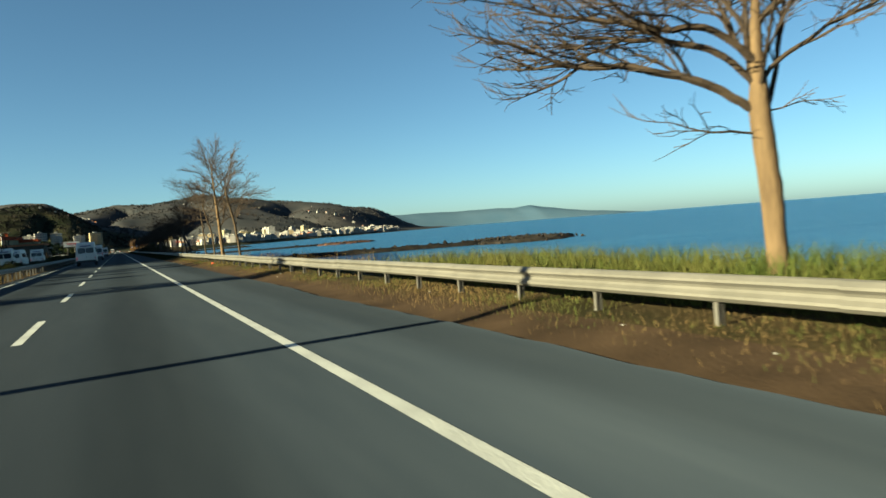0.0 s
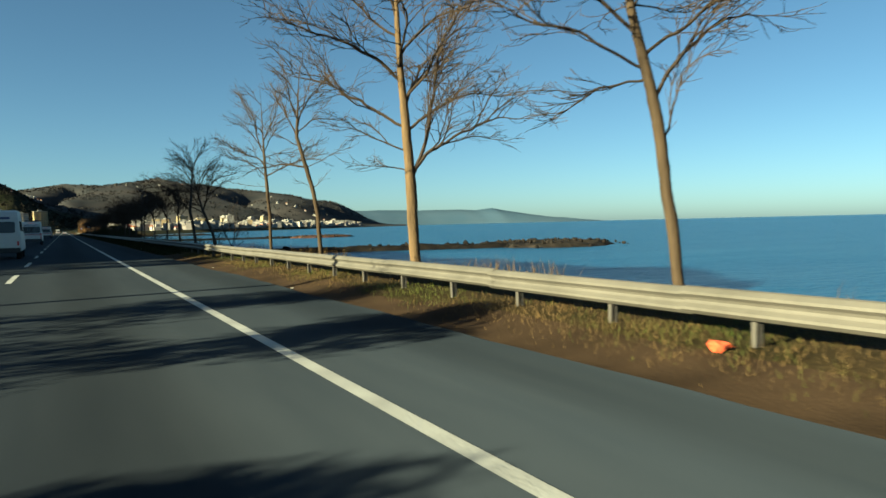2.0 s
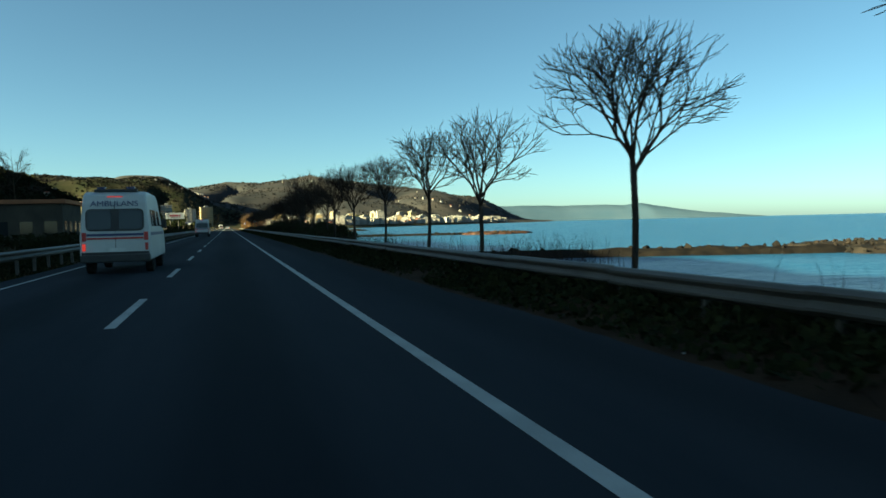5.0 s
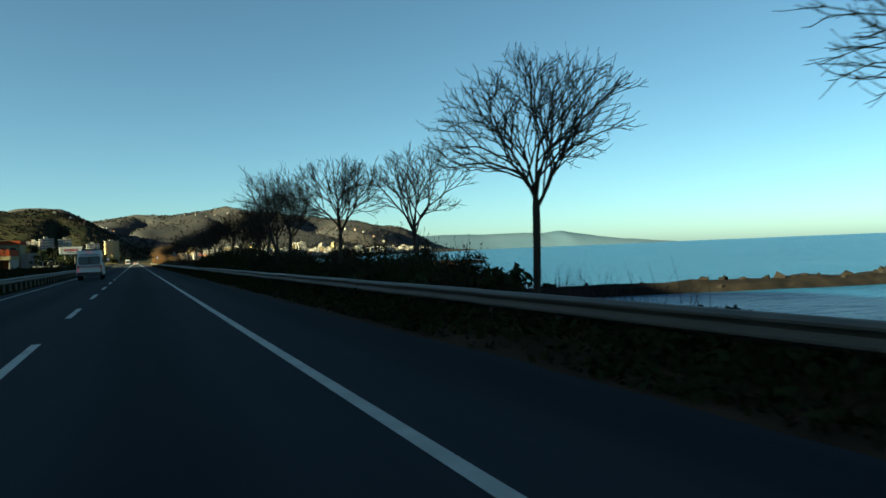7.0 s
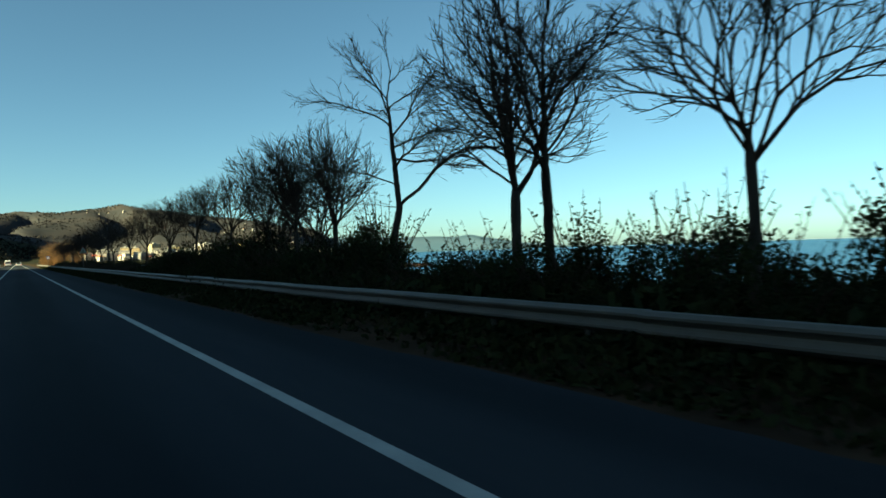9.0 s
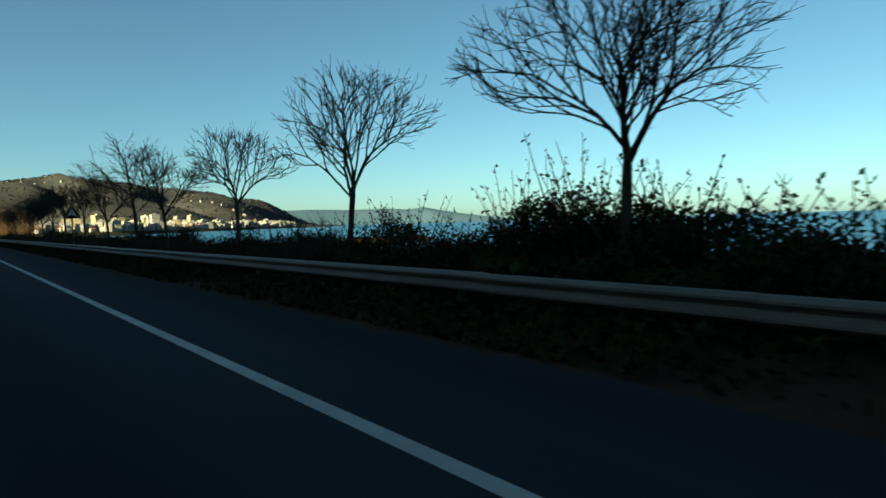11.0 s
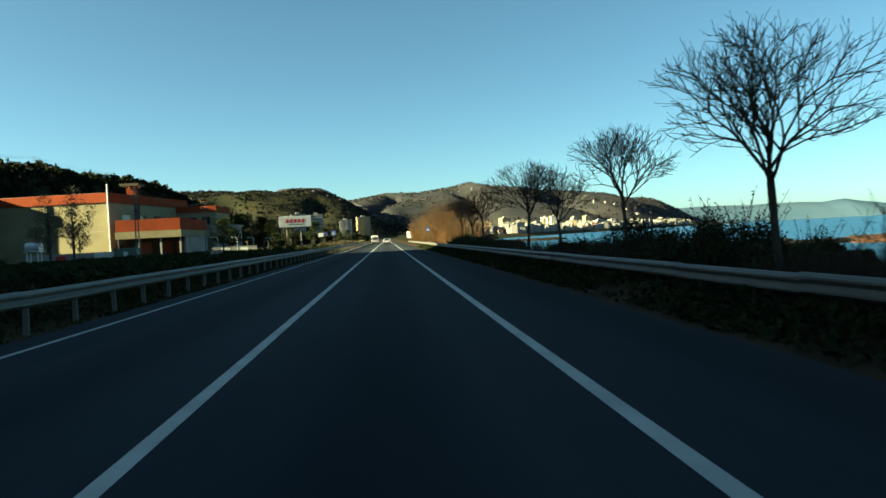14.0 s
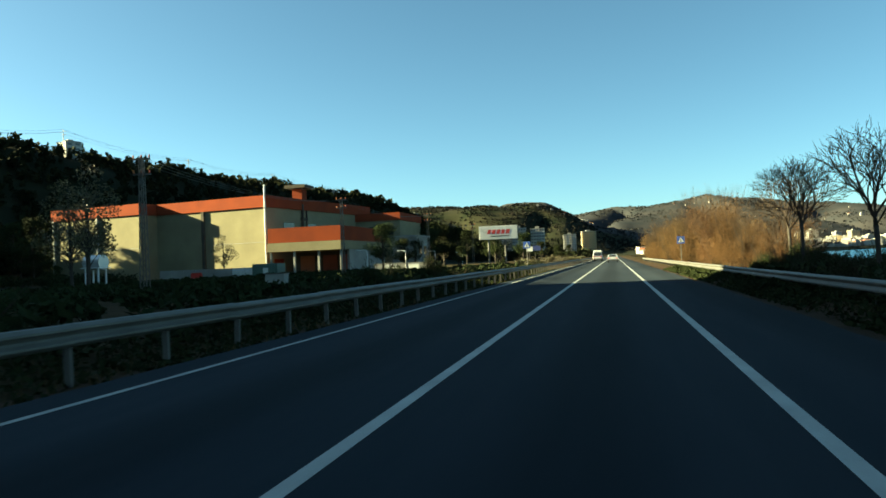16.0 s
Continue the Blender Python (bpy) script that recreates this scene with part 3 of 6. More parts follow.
def bare_tree(label, seed, fork, top, radius, style, thick, lean=(0, 0), bark="bark", forks=0, group="trees along the sea side", view=0.0, limbs=()):
    """A leafless roadside tree: trunk, limbs and fine twigs."""
    rng = np.random.default_rng(seed)
    lx, ly = lean[:2] if style != "tiers" else (0, 0)
    n = int((fork + 0.4) / 0.16)
    bend = rng.normal(0, 0.05, 2)
    if style == "tiers":
        # a crooked stem that carries on through the crown
        n = int((top + 0.4) / 0.16)
        w = rng.normal(0, 0.007, (n + 1, 2)).cumsum(0)
        c, q = math.cos(radians(view)), math.sin(radians(view))
        trunk = []
        for k in range(n + 1):
            z = -0.4 + (top + 0.4) * k / n
            u = np.interp(z, *zip(*lean))
            trunk.append((c * u + w[k][0], q * u + w[k][1], z))
    else:
        trunk = [(lx * (k / n) + bend[0] * math.sin(3 * k / n), ly * (k / n) + bend[1] * math.sin(3 * k / n), -0.4 + (fork + 0.4) * k / n) for k in range(n + 1)]
    fx, fy = trunk[-1][0], trunk[-1][1]
    pts, leaders = [], []
    if style == "open":
        turn = rng.uniform(0, 6.28)
        for k in range(forks):
            a = turn + 2 * math.pi * k / forks + rng.uniform(-0.4, 0.4)
            tilt = rng.uniform(0.35, 0.95)
            root = len(trunk) - 1 - int(rng.integers(0, 3))
            p, path = np.array(trunk[root]), []
            for j in range(int(0.42 * (top - fork) / 0.14)):
                tl = tilt * (1 - 0.025 * j)
                p = p + 0.14 * np.array((math.sin(tl) * math.cos(a), math.sin(tl) * math.sin(a), math.cos(tl))) + rng.normal(0, 0.012, 3)
                path.append(p)
            leaders.append((path, root))
        height = top - fork
        want = int(170 + 30 * radius * radius)
        while len(pts) < want:
            a, q = rng.uniform(0, 2 * math.pi), math.sqrt(rng.uniform(0, 1))
            lump = 0.5 + 0.5 * math.sin(3 * a + 1.7 * seed) * math.sin(5 * q + seed)
            if rng.uniform() > 0.25 + 0.75 * lump:
                continue
            lo = fork + height * (0.12 + 0.05 * q)
            hi = fork + height * (1.0 - 0.55 * q ** 2)
            pts.append((fx + q * radius * math.cos(a), fy + q * radius * math.sin(a), rng.uniform(lo, hi)))
        pos, par = grow(rng, trunk, pts, 0.15, 2.6, 0.20, 0.22, 0.05, leaders=leaders)
        tip = 0.0080
        twigs = (0.75, 0.6, 0.25)
    elif style == "tiers":
        pos, par = tiers(rng, trunk, view, limbs)
        tip = 0.0058
        twigs = (0.6, 0.34, 0.12)
    else:
        pos, par = fan(rng, trunk, top - fork, radius, seed)
        tip = 0.0070
        twigs = (0.62, 0.34, 0.15)
    rad = limb_radii(par, tip, thick, 2.05 if style == "tiers" else 2.35)
    # short shoots on the thin wood
    chance, shoot, upward = twigs
    extra, extra_par = [], []
    count = len(pos)
    for i in range(len(trunk), len(pos)):
        if rad[i] > tip * 3.2 or rng.uniform() > chance:
            continue
        along = pos[i] - pos[par[i]]
        along /= np.linalg.norm(along) + 1e-9
        v = along + rng.normal(0, 0.3, 3) + (0, 0, upward * 0.7)
        v /= np.linalg.norm(v)
        ln, here, at = shoot * rng.uniform(0.3, 1.0), pos[i], i
        for _ in range(3):
            v = v + rng.normal(0, 0.11, 3) + (0, 0, 0.06)
            v /= np.linalg.norm(v)
            here = here + v * ln / 3
            extra.append(here)
            extra_par.append(at)
            at = count + len(extra) - 1
    pos, par = np.vstack([pos, np.array(extra)]), par + extra_par
    rad = np.concatenate([rad, np.full(len(extra), tip * 0.72)])
    for k in range(min(4, len(rad))):
        rad[k] *= 1.0 + 0.30 * (1 - k / 4)
    nt = len(trunk)
    main = np.zeros(len(pos), bool)
    main[:nt] = True
    root = thing("tree", label, "tree", group=group)
    bm = bmesh.new()
    add_tube(bm, trunk, rad[:nt] * (1 + rng.normal(0, 0.022, nt)), 12)
    stem = part("trunk", bm, bark, root)
    stem.data.polygons.foreach_set("use_smooth", [True] * len(stem.data.polygons))
    limb = (~main) & (rad > tip * 2.0)
    vs, fs = tubes(pos, par, rad, 5, limb)
    v2, f2 = tubes(pos, par, rad, 3, (~main) & ~limb)
    crown = mesh_part("crown", vs + v2, fs + [tuple(i + len(vs) for i in f) for f in f2], "twig", root, "leafless crown of limbs and fine twigs")
    if style != "dome":
        crown.data.materials.append(M["limb"])
        crown.data.polygons.foreach_set("material_index", [1] * len(fs) + [0] * len(f2))
    return root


def plant(ob, x, y, turn=0.0, size=1.0, first=False):
    m = pose(x, y, float(land(x, y)), 0, 0, turn) @ Matrix.Scale(size, 4)
    if first:
        ob.matrix_basis = m
        return ob
    c = copy_thing(ob, pose(0, 0, 0))
    c.matrix_basis = m
    return c


LOW = "leafless umbrella-shaped tree with dark twigs on the sea verge"
# each stem leans as (height, shift); each limb is (height, turn, first rise, last rise, length); turns count from the view direction's right
t0 = bare_tree("large leafless plane tree with pale forked trunk beside the guard rail", 11, 2.5, 6.2, 4.6, "tiers", 0.142, ((0, 0), (1.5, -0.07), (2.6, -0.16), (4.2, -0.16), (7, -0.3)), view=-25,
               limbs=((2.55, 178, 24, 10, 4.1), (2.8, 172, 36, -2, 3.7), (2.7, 160, 78, 40, 3.4), (2.35, 20, 70, 50, 3.2), (2.9, 5, 40, 8, 2.6), (3.0, 100, 60, 25, 3.4), (2.6, 270, 72, 40, 2.6), (3.2, 190, 35, 6, 3.8), (2.2, 185, 16, 6, 1.7), (2.5, 355, 20, -2, 1.0), (3.6, 330, 45, 12, 3.0), (3.9, 150, 50, 20, 3.2), (4.4, 60, 50, 25, 2.6), (4.8, 240, 55, 30, 2.2), (5.2, 200, 40, 15, 2.4), (5.3, 0, 50, 20, 2.2)))
plant(t0, 7.75, 6.5, 0, 1.0, True)
ta = bare_tree("large leafless plane tree with a pale trunk on the verge", 12, 2.4, 9.4, 4.2, "tiers", 0.140, ((0, 0), (2.4, -0.1), (5, -0.3), (9.5, -0.55)), view=-32,
               limbs=((2.35, 15, 78, 74, 4.2), (2.5, 0, 52, -14, 3.9), (2.6, 185, 18, -6, 1.6), (3.1, 180, 24, -8, 2.6), (3.6, 10, 40, -6, 3.0), (3.7, 170, 30, 8, 4.0), (4.3, 75, 45, 10, 3.4), (4.4, 350, 60, 20, 3.4), (4.9, 190, 35, 0, 3.8), (5.2, 280, 40, 8, 3.0), (5.6, 20, 48, 10, 3.0), (6.1, 165, 45, 10, 2.9), (6.6, 120, 45, 20, 2.4), (6.9, 340, 50, 20, 2.4), (7.5, 200, 50, 25, 2.0), (6.5, 180, 72, 65, 3.2), (7.0, 0, 74, 68, 2.8), (7.2, 90, 72, 66, 2.6), (8.0, 30, 55, 30, 1.6), (8.5, 250, 60, 40, 1.2)))
plant(ta, 7.5, 58.5, 0, 1.0, True)
tb = bare_tree("tall leafless tree with a leaning pale trunk on the sea verge", 13, 3.3, 7.4, 3.7, "tiers", 0.085, ((0, 0), (1.6, -0.2), (2.8, -0.32), (4.4, -0.66), (7.5, -0.95)), bark="brownbark", view=-28.6,
               limbs=((2.3, 8, 82, 60, 1.8), (3.0, 5, 50, -8, 2.9), (3.3, 180, -6, -14, 1.9), (3.5, 176, 20, 14, 3.0), (3.7, 0, 30, 2, 3.2), (4.0, 190, 36, 10, 3.2), (4.3, 80, 40, 12, 2.6), (4.4, 20, 46, 18, 2.7), (4.9, 150, 44, 16, 2.6), (5.2, 280, 45, 15, 2.3), (5.6, 350, 50, 25, 2.2), (6.0, 200, 55, 30, 1.8), (4.6, 178, 74, 66, 3.2), (5.0, 10, 72, 62, 3.0), (5.4, 90, 74, 66, 2.6), (6.4, 60, 60, 40, 1.5)))
plant(tb, 7.55, 49.9, 0, 1.0, True)
tc = bare_tree("slender leafless tree with a straight trunk on the sea verge", 14, 3.1, 7.8, 2.9, "tiers", 0.072, ((0, 0), (1.6, 0.0), (3.8, -0.13), (8, -0.3)), bark="brownbark", view=-38,
               limbs=((3.15, 182, 12, -4, 1.8), (3.6, 0, 40, -14, 2.9), (3.6, 178, 42, 20, 2.5), (4.1, 170, 38, 30, 2.7), (4.4, 5, 32, 0, 2.2), (4.8, 90, 40, 12, 2.2), (4.9, 185, 45, 14, 2.2), (5.3, 350, 46, 14, 2.2), (5.6, 270, 40, 12, 1.9), (6.0, 160, 50, 20, 1.8), (6.4, 30, 52, 24, 1.6), (4.6, 178, 70, 62, 3.0), (5.2, 0, 72, 64, 2.6), (6.8, 210, 58, 35, 1.3)))
plant(tc, 7.84, 74.0, 0, 1.0, True)
td = bare_tree("slender leafless tree with a bent leaning trunk on the sea verge", 15, 3.4, 7.2, 2.9, "tiers", 0.078, ((0, 0), (1.7, -0.10), (2.8, -0.32), (3.5, -0.52), (4.6, -0.85), (7.2, -0.7)), bark="brownbark", view=-37,
               limbs=((2.65, 190, 45, 20, 0.7), (2.7, 0, 40, 40, 0.9), (3.45, 178, 26, -24, 2.5), (3.5, 0, 24, 14, 1.9), (3.9, 80, 40, 10, 2.0), (4.3, 185, 22, 4, 1.7), (4.6, 172, 62, 52, 2.4), (4.8, 8, 40, 0, 2.0), (5.2, 260, 45, 15, 1.8), (5.6, 20, 50, 25, 1.6), (6.0, 190, 52, 25, 1.5), (5.0, 0, 72, 66, 2.4), (5.4, 180, 70, 62, 2.2), (6.5, 100, 60, 35, 1.2)))
plant(td, 7.93, 67.2, 0, 1.0, True)
te = bare_tree("leafless tree dividing low into two stems on the sea verge", 16, 2.7, 6.9, 3.6, "tiers", 0.10, ((0, 0), (1.4, -0.15), (2.5, -0.36), (4.2, -0.22), (5.8, -0.1), (7.2, -0.3)), bark="greybark", view=-32,
               limbs=((2.5, 180, 58, -2, 4.9), (2.6, 0, 4, -4, 1.4), (4.0, 182, 16, -8, 3.0), (3.2, 0, 30, 2, 2.2), (3.7, 90, 40, 10, 2.6), (4.3, 185, 36, 4, 2.4), (4.9, 10, 40, 6, 2.9), (5.1, 270, 40, 10, 2.2), (5.4, 170, 46, 14, 2.4), (5.8, 350, 50, 20, 2.0), (6.2, 200, 54, 30, 1.7), (4.6, 180, 70, 60, 2.6), (5.2, 0, 70, 62, 2.4), (6.5, 60, 60, 40, 1.4)))
plant(te, 7.79, 94.0, 0, 1.0, True)
tf = bare_tree("leaning leafless tree with spreading limbs on the sea verge", 17, 2.3, 3.6, 3.0, "tiers", 0.088, ((0, 0), (0.8, -0.22), (1.6, -0.5), (2.3, -0.80), (3.6, -1.15)), bark="greybark", view=-36,
               limbs=((2.2, 182, 38, 2, 2.9), (2.5, 178, 52, 0, 3.0), (2.3, 2, 84, 2, 3.9), (2.6, 150, 68, 52, 3.4), (2.4, 60, 62, 38, 3.0), (2.9, 230, 60, 30, 2.6), (3.1, 300, 56, 25, 2.2), (3.3, 178, 70, 45, 2.8), (3.5, 20, 70, 40, 2.6)))
plant(tf, 7.69, 85.4, 0, 1.0, True)

domes = [bare_tree(LOW, 30, 2.55, 5.4, 2.45, "dome", 0.076, (0.05, 0.1), "greybark"),
         bare_tree(LOW, 31, 2.45, 5.7, 2.75, "dome", 0.084, (-0.05, 0.15), "greybark"),
         bare_tree(LOW, 32, 2.55, 5.2, 2.1, "dome", 0.068, (0.1, -0.1), "greybark"),
         bare_tree(LOW, 33, 2.2, 5.3, 2.35, "dome", 0.074, (0.0, 0.2), "greybark")]
ROW = [(7.95, 102.45, 2, 0.98), (7.83, 110.3, 0, 0.97), (7.74, 118.7, 2, 1.0), (7.54, 127.0, 3, 0.95), (7.9, 134.5, 0, 0.98), (8.0, 143.3, 2, 0.96), (8.0, 152.1, 1, 0.95),
       (8.03, 161.9, 1, 1.0), (8.6, 170.5, 3, 0.97), (8.0, 178.2, 1, 1.0), (8.7, 196.8, 0, 1.1), (8.3, 214.5, 1, 1.0), (8.1, 222.9, 0, 0.98), (8.2, 231.2, 2, 1.05),
       (8.23, 239.8, 1, 0.97), (8.18, 248.85, 3, 1.05), (8.07, 257.2, 0, 0.95), (7.79, 265.5, 3, 1.0), (8.36, 282.6, 3, 0.98), (8.03, 291.0, 2, 0.93),
       (7.78, 299.8, 0, 1.06), (8.13, 308.7, 1, 0.97), (8.05, 317.9, 2, 0.92), (8.0, 326.2, 3, 0.85), (8.2, 335.0, 1, 0.98), (7.9, 351.1, 0, 0.96), (8.1, 359.9, 3, 1.0), (8.03, 368.6, 2, 1.0)]
used = set()
rr = random.Random(5)
for x, y, v, s in ROW:
    plant(domes[v], x, y, rr.uniform(0, 360), s, v not in used)
    used.add(v)
tm = bare_tree("open leafless tree with long rising limbs on the sea verge", 18, 2.4, 6.3, 2.9, "tiers", 0.088, ((0, 0), (2.0, -0.05), (4.0, -0.3), (6.5, -0.6)), bark="greybark", view=-31,
               limbs=((2.0, 0, 48, 30, 2.9), (2.1, 182, 5, 0, 1.6), (2.5, 180, 36, 52, 3.7), (2.8, 20, 40, 45, 3.0), (2.9, 90, 45, 40, 2.8), (3.2, 200, 45, 50, 2.8), (3.5, 0, 48, 50, 2.7), (3.8, 270, 45, 45, 2.6), (4.2, 175, 52, 55, 2.3), (4.5, 10, 52, 58, 2.2), (4.9, 100, 55, 55, 1.8), (5.2, 190, 60, 65, 1.6), (5.6, 350, 62, 70, 1.2)))
plant(tm, 8.08, 273.4, 0, 1.0, True)
tl = bare_tree("tall dense leafless tree among shrubs above the shore", 19, 3.2, 9.4, 2.2, "dome", 0.13, (0.3, 0.5), "greybark")
plant(tl, 11.4, 205.7, 0, 1.12, True)
for k, (x, y, size) in enumerate(((10.9, 217.0, 0.86), (12.2, 221.5, 0.94), (10.6, 225.5, 0.82), (12.0, 229.5, 0.9))):
    plant(tl, x, y, 75 * k + 30, size)
plant(te, 10.6, 212.0, 200, 1.15)
plant(tf, 10.2, 203.0, 80, 1.25)
sap = bare_tree("leafless many-stemmed sapling behind the guard rail", 20, 0.35, 2.7, 0.72, "open", 0.030, (0, 0), "twig", 5, "saplings")
plant(sap, 7.3, 79.6, 0, 1.0, True)
for x, y, s in ((7.5, 175.6, 0.85), (7.4, 186.0, 1.0), (7.4, 84.0, 0.55), (7.4, 248.6, 0.6), (7.5, 262.0, 0.6), (7.2, 284.5, 0.45), (7.6, 305.0, 0.6)):
    plant(sap, x, y, 50 * y, s)
# grove past the umbrella trees
for k in range(9):
    plant(domes[k % 4], 11 + 2.5 * (k % 3), 384 + 11 * k, 50 * k, 1.15 + 0.1 * (k % 3))
# ---------------------------------------------------------------- shrubs, grass, weeds
def leaf_cloud(rng, n, blobs, size, slim=1.0):
    """Many small folded leaves filling uneven blobs."""
    B = np.array(blobs, float)[rng.integers(len(blobs), size=n)]
    unit = lambda v: v / (np.linalg.norm(v, axis=1, keepdims=True) + 1e-9)
    v = unit(rng.normal(0, 1, (n, 3))) * rng.uniform(0.25, 1.0, (n, 1)) ** 0.6
    c = B[:, :3] + v * B[:, [3, 3, 4]]
    c[:, 2] = np.maximum(0.02, c[:, 2])
    d = unit(rng.normal(0, 1, (n, 3)) + (0, 0, 0.5))
    s = unit(np.cross(d, rng.normal(0, 1, (n, 3))))
    l, w = size * rng.uniform(0.7, 1.5, (n, 1)), size * slim * rng.uniform(0.22, 0.42, (n, 1))
    vs = np.stack([c, c + d * l * 0.5 + s * w, c + d * l, c + d * l * 0.5 - s * w], 1).reshape(-1, 3).tolist()
    fs = (np.arange(n)[:, None, None] * 4 + np.array([[0, 1, 2], [0, 2, 3]])).reshape(-1, 3).tolist()
    return vs, fs


def shrub(label, seed, h, r, n, leaf="leaf", size=0.085, stalks=14, name="shrub", group="shrubs on the verge", slim=1.0):
    rng = np.random.default_rng(seed)
    blobs = []
    for _ in range(11):
        a, q = rng.uniform(0, 6.28), rng.uniform(0, 0.8)
        z = rng.uniform(0.15, 0.78) * h * (1 - 0.4 * q)
        blobs.append((q * r * math.cos(a), q * r * math.sin(a), z, rng.uniform(0.22, 0.48) * r, rng.uniform(0.14, 0.30) * h))
    root = thing(name, label, "shrub", group=group)
    vs, fs = leaf_cloud(rng, n, blobs, size, slim)
    bm = bmesh.new()
    for _ in range(stalks):
        a, q = rng.uniform(0, 6.28), rng.uniform(0.2, 1.0)
        tip = Vector((q * r * math.cos(a), q * r * math.sin(a), h * rng.uniform(0.65, 1.12)))
        mid = tip * 0.5 + Vector(rng.normal(0, 0.06, 3))
        add_tube(bm, [(0, 0, -0.2), mid, tip], [0.02, 0.013, 0.005], 4)
        for _ in range(9):
            c = np.array(mid.lerp(tip, rng.uniform(0.1, 1)))
            v2, f2 = leaf_cloud(rng, 1, [(*c, 0.06, 0.06)], size, slim)
            fs += [tuple(i + len(vs) for i in f) for f in f2]
            vs += v2
    part("woody_base", bm, "twig", root)
    mesh_part("foliage", vs, fs, leaf, root)
    return root


DARK = "dense dark green shrub behind the guard rail"
shrubs = [shrub(DARK, 50 + k, h, r, n, size=0.072) for k, (h, r, n) in enumerate(((1.5, 1.5, 3600), (1.9, 1.3, 3600), (1.25, 1.7, 3200), (2.2, 1.1, 3000)))]
first = set()


def put_shrub(k, x, y, s):
    plant(shrubs[k], x, y, rr.uniform(0, 360), s, k not in first)
    first.add(k)


def cover(y):
    """How high the sea-side scrub stands along the road."""
    return float(np.interp(y, (150, 163, 167, 175, 180, 200, 228, 234, 243, 246, 248.2, 249.4, 250.5, 252, 254.5, 257, 259, 262, 265, 268, 270.8, 271.6, 273, 275.5, 277, 279, 286, 289, 296, 300, 307, 312, 318, 324, 332, 372), (0.0, 0.35, 0.75, 1.0, 0.95, 1.05, 1.55, 1.55, 1.2, 1.1, 0.85, 0.4, 0.45, 0.8, 0.95, 0.85, 0.4, 0.4, 0.6, 0.8, 0.85, 0.95, 0.9, 0.75, 0.4, 0.3, 0.3, 0.75, 0.75, 0.3, 0.4, 1.05, 1.0, 0.6, 0.45, 0.85)))


y = 163.0
while y < 376:
    c = cover(y)
    if c > 0.3:
        put_shrub(rr.randrange(4), 7.5 + rr.uniform(-0.25, 0.9), y, c * rr.uniform(0.75, 1.0))
        if c > 0.7:
            put_shrub(rr.randrange(4), 9.6 + rr.uniform(-0.4, 0.6), y + 0.9, c * rr.uniform(0.85, 1.15))
    y += 1.55 if c > 0.6 else 2.3
y = 12.0
while y < 520:
    if not 100 < y < 108:
        put_shrub(rr.randrange(4), -8.8 + rr.uniform(-0.7, 0.3), y, rr.uniform(0.32, 0.52) if y > 250 else rr.uniform(0.5, 0.75))
        if rr.random() < 0.12:
            put_shrub(rr.randrange(4), -12.0 + rr.uniform(-2, 1), y + 1, rr.uniform(0.7, 1.05))
    y += 3.0 if y > 280 else 4.4

# sunlit russet thicket past the shade, and yellowing trees
thicket = shrub("sunlit russet thicket of bare shoots beside the guard rail", 70, 6.4, 3.3, 19000, "russet", 0.36, 90, "thicket", "russet thicket", 0.055)
for k, (x, y, s) in enumerate(((8.8, 380, 0.42), (9.2, 388, 0.62), (12.5, 391, 0.9), (9.4, 396, 0.95), (12.8, 400, 1.1), (9.2, 404, 1.02), (10.8, 412, 1.12), (9.0, 420, 0.98), (12.5, 424, 1.15), (9.3, 432, 1.05), (10.2, 444, 1.1), (9.2, 457, 1.0), (10.0, 470, 1.1), (9.2, 486, 1.05), (10.5, 503, 1.15), (9.4, 520, 1.1), (10.4, 540, 1.15), (15.5, 386, 0.9), (16.5, 398, 1.0))):
    plant(thicket, x, y, 63 * k, s, k == 0)


def leafy_tree(label, seed, h, r, n, leaf, size=0.16, trunk_r=0.12, name="tree", group="trees round the factory", clumps=13, fat=1.0):
    rng = np.random.default_rng(seed)
    root = thing(name, label, "tree", group=group)
    blobs, bm = [], bmesh.new()
    add_tube(bm, [(0, 0, -0.4), (0.05, 0.02, h * 0.35), (0.0, 0.1, h * 0.8)], [trunk_r * 1.25, trunk_r, trunk_r * 0.3], 8)
    for k in range(clumps):
        a, q, z = rng.uniform(0, 6.28), rng.uniform(0.15, 0.95), rng.uniform(0.34, 0.93)
        w = math.sin(math.pi * min(1, (z - 0.15) / 0.85)) * 0.9 + 0.1
        p = (q * r * w * math.cos(a), q * r * w * math.sin(a), z * h)
        add_tube(bm, [(0, 0, (z - 0.17) * h), (p[0] * 0.5, p[1] * 0.5, (z - 0.07) * h), p], [trunk_r * 0.4, trunk_r * 0.22, 0.01], 5)
        blobs.append((*p, fat * rng.uniform(0.16, 0.36) * r, fat * rng.uniform(0.05, 0.10) * h))
    part("trunk", bm, "greybark", root)
    vs, fs = leaf_cloud(rng, n, blobs, size)
    mesh_part("crown", vs, fs, leaf, root)
    return root


